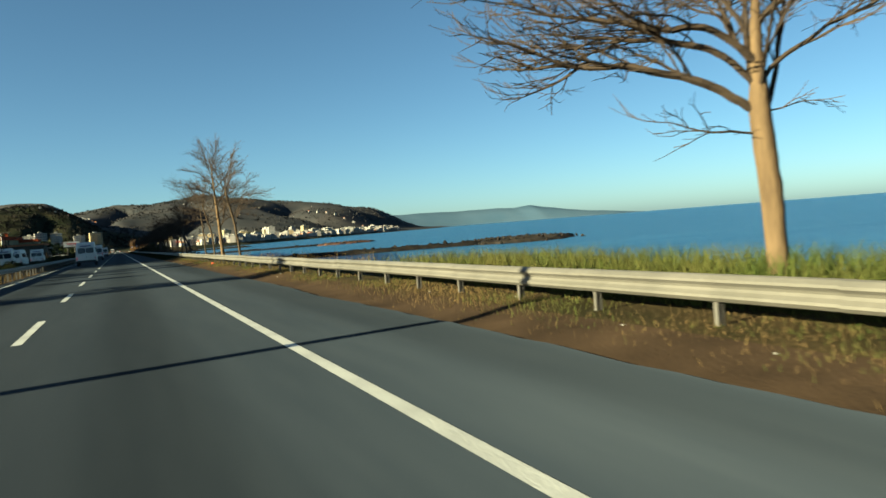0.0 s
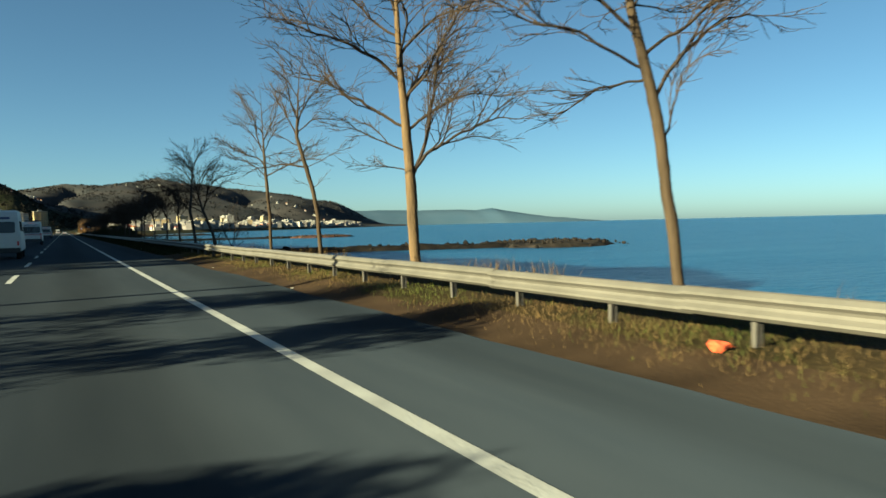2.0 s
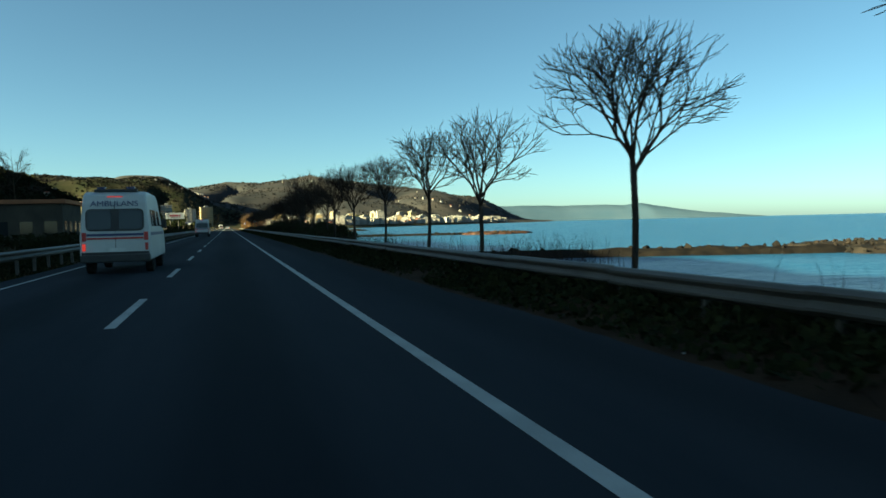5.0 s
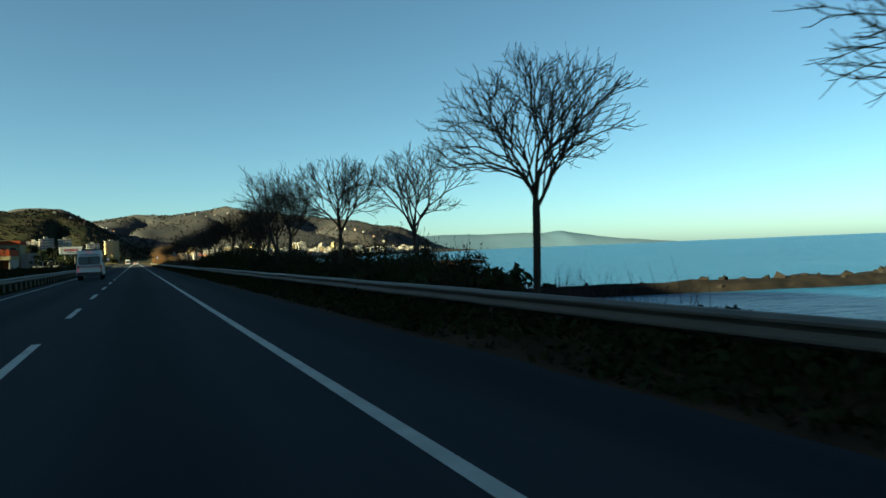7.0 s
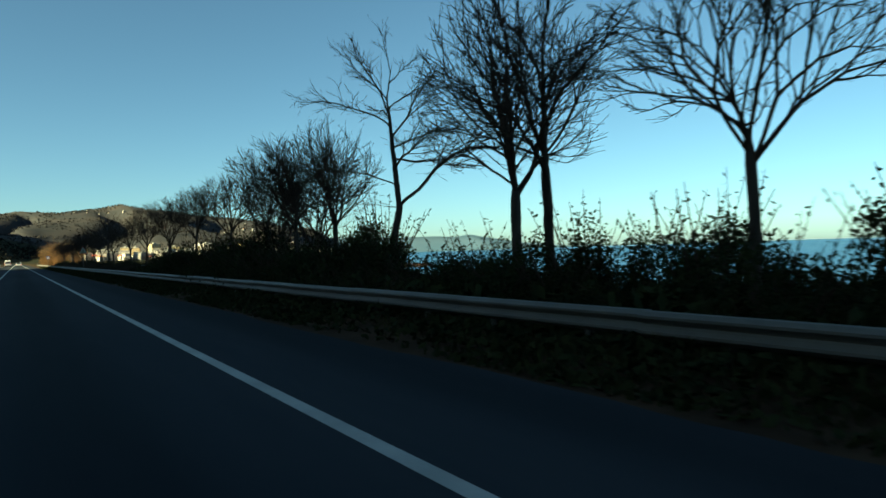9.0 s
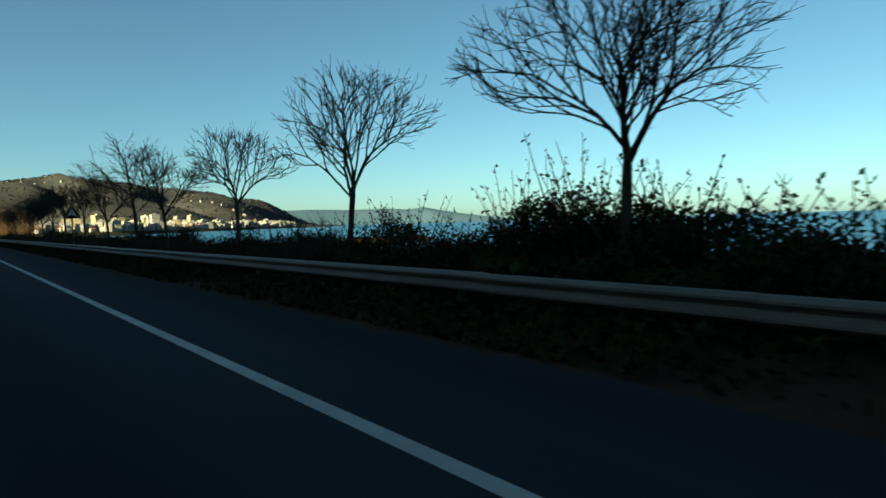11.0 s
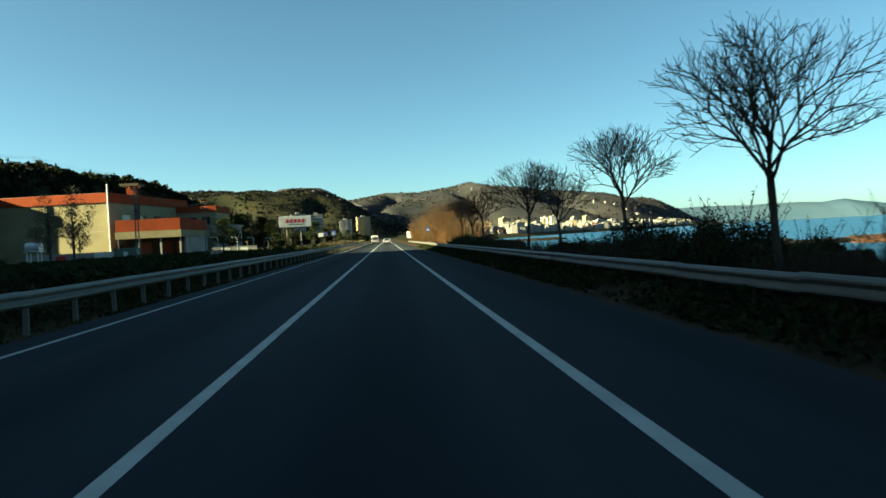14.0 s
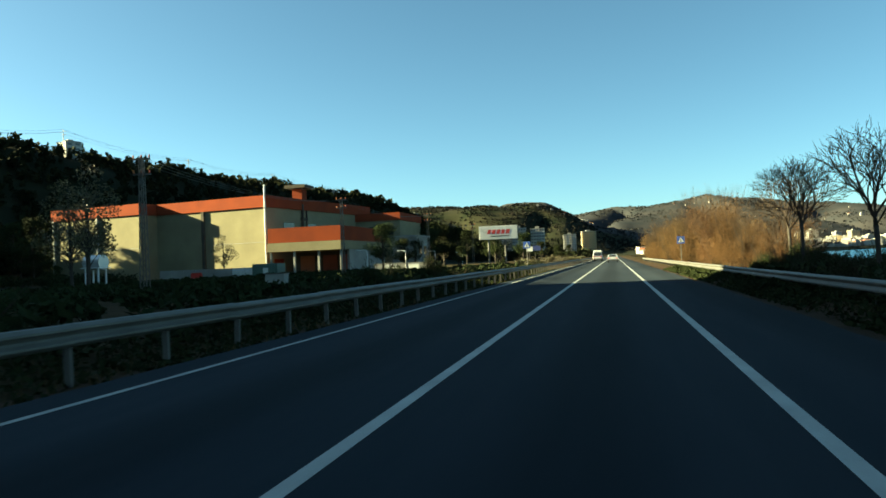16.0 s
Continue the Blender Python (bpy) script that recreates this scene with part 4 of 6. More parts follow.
yel = leafy_tree("thin tree with sparse yellowing leaves in the factory yard", 80, 8.6, 2.5, 2600, "yellowleaf", 0.17, clumps=18, fat=1.15)
plant(yel, -36.0, 378.3, 0, 1.08, True)
plant(yel, -39.8, 381.0, 140, 1.0)
plant(yel, -58.5, 433.0, 60, 0.8)
ever = leafy_tree("dark evergreen tree beside the factory gate", 81, 7.0, 2.8, 5200, "leaf", 0.18, 0.15, clumps=26, fat=1.35)
plant(ever, -29.7, 424.7, 0, 0.97, True)
for x, y, s in ((-31.5, 441, 0.75), (-24, 447, 0.55), (-36, 462, 0.8), (-44, 500, 1.2), (-52, 520, 1.4), (-34, 545, 1.0), (-62, 540, 1.6), (-40, 580, 1.3), (-20, 600, 0.8), (-70, 500, 1.3), (-30, 640, 1.2), (-55, 650, 1.5), (-22, 700, 1.1), (-45, 720, 1.4), (-110, 455, 1.2), (-112, 440, 1.1), (-106, 428, 1.0), (-98, 420, 0.8), (-102, 437, 1.4), (-105, 444, 1.6), (-101, 430, 1.2), (-95, 424, 0.8), (-88, 430, 0.6), (-93, 432, 0.75), (-97.5, 434, 0.9), (-84, 427, 0.45), (-37, 474, 1.2), (-33, 486, 1.3), (-40, 492, 1.5), (-35, 505, 1.3), (-30, 518, 1.4), (-42, 510, 1.6), (-24, 528, 1.2)):
    plant(ever, x, y, 31 * x, s)
# trees out of view, added to throw bands of shade on the road
for x, y, s in ((-11.6, 25.4, 0.90), (-11.2, 38.0, 0.55), (-11.2, 44.6, 0.55), (-11.8, 49.6, 0.82), (-12.2, 53.6, 0.84), (-11.8, 70.2, 0.80), (-12.2, 73.4, 0.92), (-12.4, 76.0, 0.95), (-13.0, 80.2, 1.0)):
    tagged(plant(ever, x, y, 47 * y, s), "unseen evergreen tree added to shade the road", group="trees along the inland side")
slim = leafy_tree("slim dark tree standing up from the wooded crest", 83, 9.0, 1.5, 1500, "leaf", 0.24, 0.14, group="trees on the hill crest")
rc = random.Random(21)
tagged(plant(tc, -25.5, 206.5, 20, 1.5), "tall slender leafless tree behind the inland buildings", group="trees along the inland side")
plant(slim, -238, 556, 0, 0.8, True)
for k in range(38):
    y = 535 + 9.6 * k + rc.uniform(-4, 4)
    x = -236 + 9 * math.sin(y / 31) + rc.uniform(-5, 5) + max(0, (y - 800) * 0.18)
    plant(slim if rc.random() < 0.45 else ever, x, y, 40 * k, rc.uniform(0.45, 0.95))
lowbush = shrub("yellow-green verge bush behind the inland rail", 82, 1.7, 1.9, 2600, "yellowleaf", 0.12, 12, "bush", "verge bushes")
for k, y in enumerate(range(420, 560, 8)):
    plant(lowbush, -9.3 - (k % 3) * 1.4, y, 40 * k, 0.75 + 0.1 * (k % 4), k == 0)


def blades(name, label, mat, n, seed, xr, yr, h, w, dens, kind_label):
    """Thin bent blades standing on the ground."""
    rng = np.random.default_rng(seed)
    x, y = rng.uniform(*xr, n), rng.uniform(*yr, n)
    ok = rng.uniform(0, 1, n) < dens(x, y)
    x, y = x[ok], y[ok]
    z = land(x, y) - 0.02
    hh = h * rng.uniform(0.45, 1.25, len(x))
    a = rng.uniform(0, 2 * np.pi, len(x))
    b = rng.uniform(0, 2 * np.pi, len(x))
    lean = rng.uniform(0.1, 0.6, len(x)) * hh
    base = np.stack([x, y, z], 1)
    side = np.stack([np.cos(a), np.sin(a), 0 * a], 1) * w
    mid = base + np.stack([np.cos(b) * lean * 0.35, np.sin(b) * lean * 0.35, hh * 0.6], 1)
    tip = base + np.stack([np.cos(b) * lean, np.sin(b) * lean, hh], 1)
    vs = np.stack([base - side, base + side, mid + side * 0.7, mid - side * 0.7, tip], 1).reshape(-1, 3)
    k = np.arange(len(x))[:, None] * 5
    fs = (k + np.array([0, 1, 2, 3])).tolist() + (k + np.array([3, 2, 4])).tolist()
    ob = mesh_part(name, vs.tolist(), fs, mat)
    return tagged(ob, label, kind_label, kind="stuff")


def patchy(s, lo, edge=4.3):
    return lambda x, y: np.clip(lo + 0.9 * wobble(x, y, s), 0, 1) * (0.06 + 0.94 * smooth01((x - edge) / 0.9))


blades("grass", "patchy green grass under the sea-side guard rail", "grass", 100000, 1, (4.5, 8.8), (-8, 100), 0.11, 0.004, patchy(1.3, 0.6, 4.6), "grass")
blades("dry_grass", "dry straw-coloured grass on the verge", "straw", 130000, 2, (4.3, 9.2), (-8, 84), 0.09, 0.0036, patchy(1.9, 0.55, 4.45), "grass")
blades("tall_grass", "tall green weeds round the big tree", "grass", 26000, 3, (6.6, 9.5), (-6, 24), 0.62, 0.010, lambda x, y: np.clip(0.9 - (y - 13) / 9, 0, 1), "grass")
blades("straw_tufts", "tall dry grass tufts behind the guard rail", "straw", 34000, 4, (6.1, 9.0), (4, 98), 0.55, 0.006, lambda x, y: np.clip(wobble(x, y, 1.2) * 1.6 - 0.75, 0, 1), "grass")
blades("weeds", "dark dead weed stalks behind the guard rail", "twig", 48000, 5, (6.3, 9.8), (98, 380), 0.92, 0.005, lambda x, y: np.clip(0.15 + 0.8 * wobble(x, y, 2.4), 0, 1), "weeds")
blades("weeds", "dense dry weed stalks on the shaded verge", "twig", 60000, 15, (6.5, 8.6), (246, 332), 0.85, 0.006, lambda x, y: np.clip(0.45 + 0.7 * wobble(x, y, 1.9), 0, 1), "weeds")


def shade_leaves(n, seed, xr, yr, edge, side):
    """Low dark leaves laid over the verge to stand in for its shade."""
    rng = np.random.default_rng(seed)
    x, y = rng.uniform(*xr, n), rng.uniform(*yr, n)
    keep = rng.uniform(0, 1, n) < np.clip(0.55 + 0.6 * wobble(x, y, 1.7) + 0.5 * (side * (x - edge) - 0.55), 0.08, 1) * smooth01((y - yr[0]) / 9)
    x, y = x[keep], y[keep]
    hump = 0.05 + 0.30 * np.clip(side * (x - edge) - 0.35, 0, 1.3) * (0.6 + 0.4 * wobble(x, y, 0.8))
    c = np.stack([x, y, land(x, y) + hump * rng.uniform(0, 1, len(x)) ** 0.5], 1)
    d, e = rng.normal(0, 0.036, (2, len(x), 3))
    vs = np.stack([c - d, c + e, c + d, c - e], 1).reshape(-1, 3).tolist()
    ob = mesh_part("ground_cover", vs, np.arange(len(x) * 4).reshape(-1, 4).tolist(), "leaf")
    return tagged(ob, "dark leaf mat standing in for shade under the guard rail", "ground cover", kind="stuff")


# added leaf mats that darken both verges in place of deep shade
shade_leaves(230000, 8, (4.35, 6.9), (80, 400), 4.35, 1)
shade_leaves(130000, 9, (-9.4, -6.25), (92, 420), -6.25, -1)
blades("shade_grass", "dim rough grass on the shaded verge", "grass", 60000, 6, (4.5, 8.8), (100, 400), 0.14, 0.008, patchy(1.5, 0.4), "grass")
blades("median_grass", "rough grass under the inland guard rail", "straw", 40000, 7, (-9.5, -6.15), (-5, 480), 0.16, 0.009, patchy(1.5, 0.4, -12.0), "grass")

# wooded hillsides
def canopy(name, label, n, seed, xr, yr, size, test, mat="canopy", leaves=22, leaf=0.3, rise=1.0):
    rng = np.random.default_rng(seed)
    x, y = rng.uniform(*xr, n * 6), rng.uniform(*yr, n * 6)
    z = land(x, y)
    ok = np.nonzero(test(x, y, z))[0][:n]
    x, y, z = x[ok], y[ok], z[ok]
    m = len(x)
    s = size * rng.uniform(0.55, 1.35, (m, 1, 1))
    tall = rise * rng.uniform(0.8, 1.5, (m, 1, 1))
    v = rng.normal(0, 1, (m, leaves, 3))
    v /= np.linalg.norm(v, axis=2, keepdims=True)
    c = np.stack([x, y, z], 1)[:, None] + np.concatenate([0 * s, 0 * s, s * tall * 0.55], 2)
    c = c + v * s * np.concatenate([0 * tall + 0.42, 0 * tall + 0.42, 0.5 * tall], 2) * rng.uniform(0.5, 1, (m, leaves, 1))
    d, e = rng.normal(0, leaf, (2, m, leaves, 3)) * s[None]
    vs = np.stack([c - d, c + e, c + d * 0.9, c - e * 0.8], 2).reshape(-1, 3).tolist()
    fs = np.arange(m * leaves * 4).reshape(-1, 4).tolist()
    return tagged(mesh_part(name, vs, fs, mat), label, "woodland", kind="stuff")


canopy("woodland", "dark evergreen woodland on the hillside", 6500, 1, (-330, -100), (372, 1150), 3.4, lambda x, y, z: z > 1.5, "canopy", 34, 0.15)
canopy("woodland", "dense dark trees on the spur beside the factory", 1300, 7, (-152, -92), (338, 446), 2.2, lambda x, y, z: z > 1.2, "canopy", 34, 0.16)
canopy("woodland", "dark woodland at the foot of the village hill", 2200, 2, (-320, 20), (800, 1500), 5.0, lambda x, y, z: (z > -0.2) & (x < -25 - (y < 1000) * 30), "canopy", 24, 0.2)
canopy("woodland", "scrubby woodland on the village hill", 4600, 3, (-700, 60), (1350, 1900), 3.4, lambda x, y, z: z > 6, "hillscrub", 20, 0.22, 0.6)
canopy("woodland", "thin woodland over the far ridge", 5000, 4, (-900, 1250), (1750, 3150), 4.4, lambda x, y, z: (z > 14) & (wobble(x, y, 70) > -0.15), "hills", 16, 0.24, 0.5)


def scrub(label, n, seed, xr, yr, h, test):
    """Low leafy growth, too mixed to tell plant from plant."""
    rng = np.random.default_rng(seed)
    x, y = rng.uniform(*xr, n), rng.uniform(*yr, n)
    keep = test(x, y)
    x, y = x[keep], y[keep]
    z = land(x, y)
    hh = h * rng.uniform(0.45, 1.0, len(x))
    blobs = np.stack([x, y, z + hh * 0.5, hh * 0.75, hh * 0.5], 1)
    per = 70
    B = np.repeat(blobs, per, 0)
    m = len(B)
    v = rng.normal(0, 1, (m, 3))
    v /= np.linalg.norm(v, axis=1, keepdims=True)
    c = B[:, :3] + v * B[:, [3, 3, 4]] * rng.uniform(0.3, 1.0, (m, 1)) ** 0.6
    d = rng.normal(0, 1, (m, 3)) * 0.11
    e = rng.normal(0, 1, (m, 3)) * 0.06
    vs = np.stack([c - d, c + e, c + d, c - e], 1).reshape(-1, 3).tolist()
    ob = mesh_part("scrub", vs, np.arange(m * 4).reshape(-1, 4).tolist(), "leaf")
    return tagged(ob, label, "scrub", kind="stuff")


scrub("dark scrub between the inland rail and the factory", 1500, 5, (-46, -9.5), (322, 440), 0.8, lambda x, y: x < 0)
scrub("tall dark scrub in front of the factory", 380, 14, (-96, -67), (402, 426), 2.0, lambda x, y: wobble(x, y, 5.0) > -0.35)
high = np.vectorize(cover)
scrub("dark matted scrub under the sea-side shrubs", 1500, 12, (6.9, 10.4), (166, 376), 0.8, lambda x, y: (high(y) > 0.6) & (x > 6.9 + 0.5 * wobble(x, y, 2.0)))
scrub("dark scrub along the inland rail", 800, 6, (-24, -9.5), (20, 322), 1.2, lambda x, y: (y < 92) | (y > 150))

# ---------------------------------------------------------------- inland roadside
def wood_pole(x, y, h):
    root = thing("utility_pole", "weathered wooden utility pole behind the inland guard rail", "utility pole", pose(x, y, float(land(x, y))), "wooden poles")
    bm = bmesh.new()
    add_tube(bm, [(0, 0, -0.6), (0, 0, h * 0.5), (0, 0, h)], [0.15, 0.13, 0.10], 10)
    part("pole", bm, "greybark", root)
    boxes("crossarm", "greybark", root, (-0.6, 0.6, -0.05, 0.05, h - 0.5, h - 0.38))
    for xx in (-0.5, 0.5):
        bm = bmesh.new()
        add_tube(bm, [(xx, 0, h - 0.38), (xx, 0, h - 0.30), (xx, 0, h - 0.2)], [0.02, 0.05, 0.03], 8)
        part("insulator", bm, "roof", root)


for x, y in ((-9.0, 7.4), (-9.2, 27.3), (-9.1, 57.3)):
    wood_pole(x, y, 8.0)


def low_shop(x, y, turn, w, d, h, label, roof, wall):
    """A one-storey roadside building with a shop front facing the road's start."""
    root = thing("roadside_building", label, "building", pose(x, y, float(land(x, y)), 0, 0, turn), "inland roadside buildings")
    boxes("wall", wall, root, (-w / 2, w / 2, -d / 2, d / 2, -0.3, h))
    bm = bmesh.new()
    add_box(bm, -w / 2 - 0.35, w / 2 + 0.35, -d / 2 - 0.35, d / 2 + 0.35, h, h + 0.4, bevel=0.05)
    part("roof", bm, roof, root)
    k = max(2, int(w / 1.9))
    for j in range(k):
        u = -w / 2 + w * (j + 0.5) / k
        boxes("window" if j % 3 else "door", "glass", root, (u - 0.55, u + 0.55, -d / 2 - 0.05, -d / 2, 0.1 if j % 3 == 0 else 0.9, 2.2))
        boxes("window", "glass", root, (w / 2, w / 2 + 0.05, -d / 2 + d * (j + 0.3) / k, -d / 2 + d * (j + 0.7) / k, 0.9, 2.2))


# white walls in the dark material, so their shade is in the colour
low_shop(-19.5, 186.0, 0, 8.4, 9.0, 3.9, "low roadside building with shade-darkened walls and a clay-red roof edge", "roof", "darkwall")
low_shop(-27.5, 170.0, 4, 7.0, 9.0, 4.3, "low shaded pale roadside building", "concrete", "concrete")

# ---------------------------------------------------------------- breakwaters
ROCKS = []
for k in range(6):
    bm = bmesh.new()
    bmesh.ops.create_icosphere(bm, subdivisions=1, radius=0.5)
    rg = np.random.default_rng(200 + k)
    for v in bm.verts:
        v.co = Vector((v.co.x * 1.25, v.co.y, v.co.z * 0.75)) * float(rg.uniform(0.72, 1.25))
    me = bpy.data.meshes.new("rock")
    bm.to_mesh(me)
    bm.free()
    me.materials.append(M["rock"])
    ROCKS.append(me)
DARK_ROCKS = []
for me in ROCKS:
    dk = me.copy()
    dk.materials.clear()
    dk.materials.append(M["darkrock"])
    DARK_ROCKS.append(dk)


def breakwater(label, arm, width, top, head, seed, loose, red=False):
    """A low rubble arm with a broader rocky head."""
    rng = np.random.default_rng(seed)
    root = thing("breakwater", label, "breakwater", group="breakwaters")
    vs, fs = [], []
    n = 26
    for i in range(n + 1):
        f = i / n * (len(arm) - 1)
        k = min(int(f), len(arm) - 2)
        p = Vector(arm[k]).lerp(Vector(arm[k + 1]), f - k)
        d = (Vector(arm[k + 1]) - Vector(arm[k])).normalized()
        s = Vector((-d.y, d.x))
        for o, h in ((-1.0, -1.2), (-0.55, top * 0.72), (-0.3, top), (0.3, top), (0.55, top * 0.75), (1.0, -1.2)):
            q = p + s * o * width * (1 + rng.normal(0, 0.06))
            vs.append((q.x, q.y, SEA + h + (rng.normal(0, 0.16) if h > 0 else 0)))
    for i in range(n):
        for k in range(5):
            a = i * 6 + k
            fs.append((a, a + 1, a + 7, a + 6))
    mesh_part("arm", vs, fs, "darkrock", root, "dark rubble arm")
    for _ in range(loose // 2):
        f = rng.uniform(0.05, 1) * (len(arm) - 1)
        k = min(int(f), len(arm) - 2)
        p = Vector(arm[k]).lerp(Vector(arm[k + 1]), f - k)
        o = rng.normal(0, 0.45)
        r = new("arm_rock", DARK_ROCKS[rng.integers(6)])
        r.parent = root
        r.matrix_basis = pose(p.x + rng.normal(0, 1), p.y + o * width, SEA + top * max(0.1, 1 - abs(o)), *rng.uniform(0, 360, 3)) @ Matrix.Scale(rng.uniform(0.8, 1.9), 4)
    hx, hy, rx, ry, hh = head
    vs, fs = [(hx, hy, SEA + hh)], []
    rings, seg = 5, 30
    for j in range(1, rings + 1):
        q = j / rings
        for k in range(seg):
            a = 2 * math.pi * k / seg
            e = 1 + 0.10 * math.sin(3 * a + seed) + rng.normal(0, 0.04)
            vs.append((hx + rx * q * e * math.cos(a), hy + ry * q * e * math.sin(a), SEA + (hh * (1 - q ** 5) + rng.normal(0, 0.22) if j < rings else -1.2)))
    for k in range(seg):
        fs.append((0, 1 + k, 1 + (k + 1) % seg))
    for j in range(rings - 1):
        for k in range(seg):
            a, b = 1 + j * seg, 1 + (j + 1) * seg
            fs.append((a + k, b + k, b + (k + 1) % seg, a + (k + 1) % seg))
    mesh_part("head", vs, fs, "redrock" if red else "rock", root, "reddish rubble head")
    for _ in range(loose):
        a, q = rng.uniform(0, 6.28), rng.uniform(0.3, 1.02)
        r = new("rock", ROCKS[rng.integers(6)])
        r.parent = root
        s = rng.uniform(0.5, 1.3)
        r.matrix_basis = pose(hx + rx * q * math.cos(a), hy + ry * q * math.sin(a), SEA + hh * (1 - q ** 5) + 0.1, *rng.uniform(0, 360, 3)) @ Matrix.Scale(s, 4)
    return root


breakwater("low dark rubble breakwater with a pale rocky head in the sea", ((12, 246), (58, 232), (96, 218), (112, 212)), 6.5, 1.35, (128, 212, 24, 22, 1.5), 1, 110)
breakwater("low rubble breakwater with a reddish rocky head in the sea", ((12, 512), (60, 500), (110, 482), (128, 478)), 6.0, 1.1, (144, 476, 24, 18, 1.3), 2, 70, True)
breakwater("distant dark rubble breakwater in the sea", ((14, 862), (70, 850), (110, 838)), 8.0, 1.6, (122, 834, 20, 14, 1.7), 3, 20)


# ---------------------------------------------------------------- vehicles
def lathe(bm, prof, sides=20, x0=0.0):
    """A wheel shape turned about the x axis from (x, radius) pairs."""
    rings = []
    for px, pr in prof:
        rings.append([bm.verts.new((x0 + px, pr * math.cos(2 * math.pi * k / sides), pr * math.sin(2 * math.pi * k / sides))) for k in range(sides)])
    for a, b in zip(rings, rings[1:]):
        for k in range(sides):
            bm.faces.new((a[k], a[(k + 1) % sides], b[(k + 1) % sides], b[k]))
    bm.faces.new(rings[0][::-1])
    bm.faces.new(rings[-1])


def wheel(parent, x, y, r, w):
    root = new("wheel")
    root.parent = parent
    root.location = (x, y, r)
    bm = bmesh.new()
    lathe(bm, [(-w / 2, r * 0.62), (-w / 2, r * 0.92), (-w * 0.36, r), (w * 0.36, r), (w / 2, r * 0.92), (w / 2, r * 0.62)])
    part("tyre", bm, "rubber", root)
    bm = bmesh.new()
    lathe(bm, [(-w * 0.46, r * 0.60), (-w * 0.40, r * 0.2), (w * 0.40, r * 0.2), (w * 0.46, r * 0.60)], 14)
    part("rim", bm, "rim", root)


def hull(bm, prof, half, tuck):
    """A vehicle shell: side outline (y, z) across the width, narrowing above the waist."""
    waist = 1.05
    rows = []
    for s, inset in ((-1, 0.06), (-1, 0.0), (1, 0.0), (1, 0.06)):
        row = []
        for py, pz in prof:
            w = half - tuck * max(0, pz - waist) - inset * 0.5
            cy = py
            cz = pz
            if inset:
                mid_y, mid_z = sum(p[0] for p in prof) / len(prof), sum(p[1] for p in prof) / len(prof)
                w += inset * 0.5 + 0.02
                cy += (mid_y - py) * 0.02
                cz += (mid_z - pz) * 0.04
            row.append(bm.verts.new((s * w, cy, cz)))
        rows.append(row)
    rows = [rows[0], rows[1], rows[2], rows[3]]
    n = len(prof)
    order = (rows[0], rows[1], rows[2], rows[3])
    for a, b in zip(order, order[1:]):
        for k in range(n):
            bm.faces.new((a[k], a[(k + 1) % n], b[(k + 1) % n], b[k]))
    bm.faces.new(order[0][::-1])
    bm.faces.new(order[3])


def lettering(text, size, mat, parent, m, depth=0.004):
    cu = bpy.data.curves.new("lettering", "FONT")
    cu.body, cu.size, cu.extrude, cu.align_x, cu.align_y = text, size, depth, "CENTER", "CENTER"
    tmp = new("lettering", cu)
    me = bpy.data.meshes.new_from_object(tmp)
    bpy.data.objects.remove(tmp)
    me.materials.clear()
    me.materials.append(M[mat])
    ob = new("lettering", me)
    ob.parent = parent
    ob.matrix_basis = m
    return ob


def panel(name, mat, parent, pts, label=""):
    """A thin plate through corner points with a real thickness."""
    a, b, c = (Vector(p) for p in pts[:3])
    nrm = (b - a).cross(c - a).normalized() * 0.006
    k = len(pts)
    vs = [Vector(p) + nrm for p in pts] + [Vector(p) - nrm for p in pts]
    fs = [tuple(range(k)), tuple(range(2 * k - 1, k - 1, -1))] + [(i, i + k, (i + 1) % k + k, (i + 1) % k) for i in range(k)]
    return mesh_part(name, vs, fs, mat, parent, label)


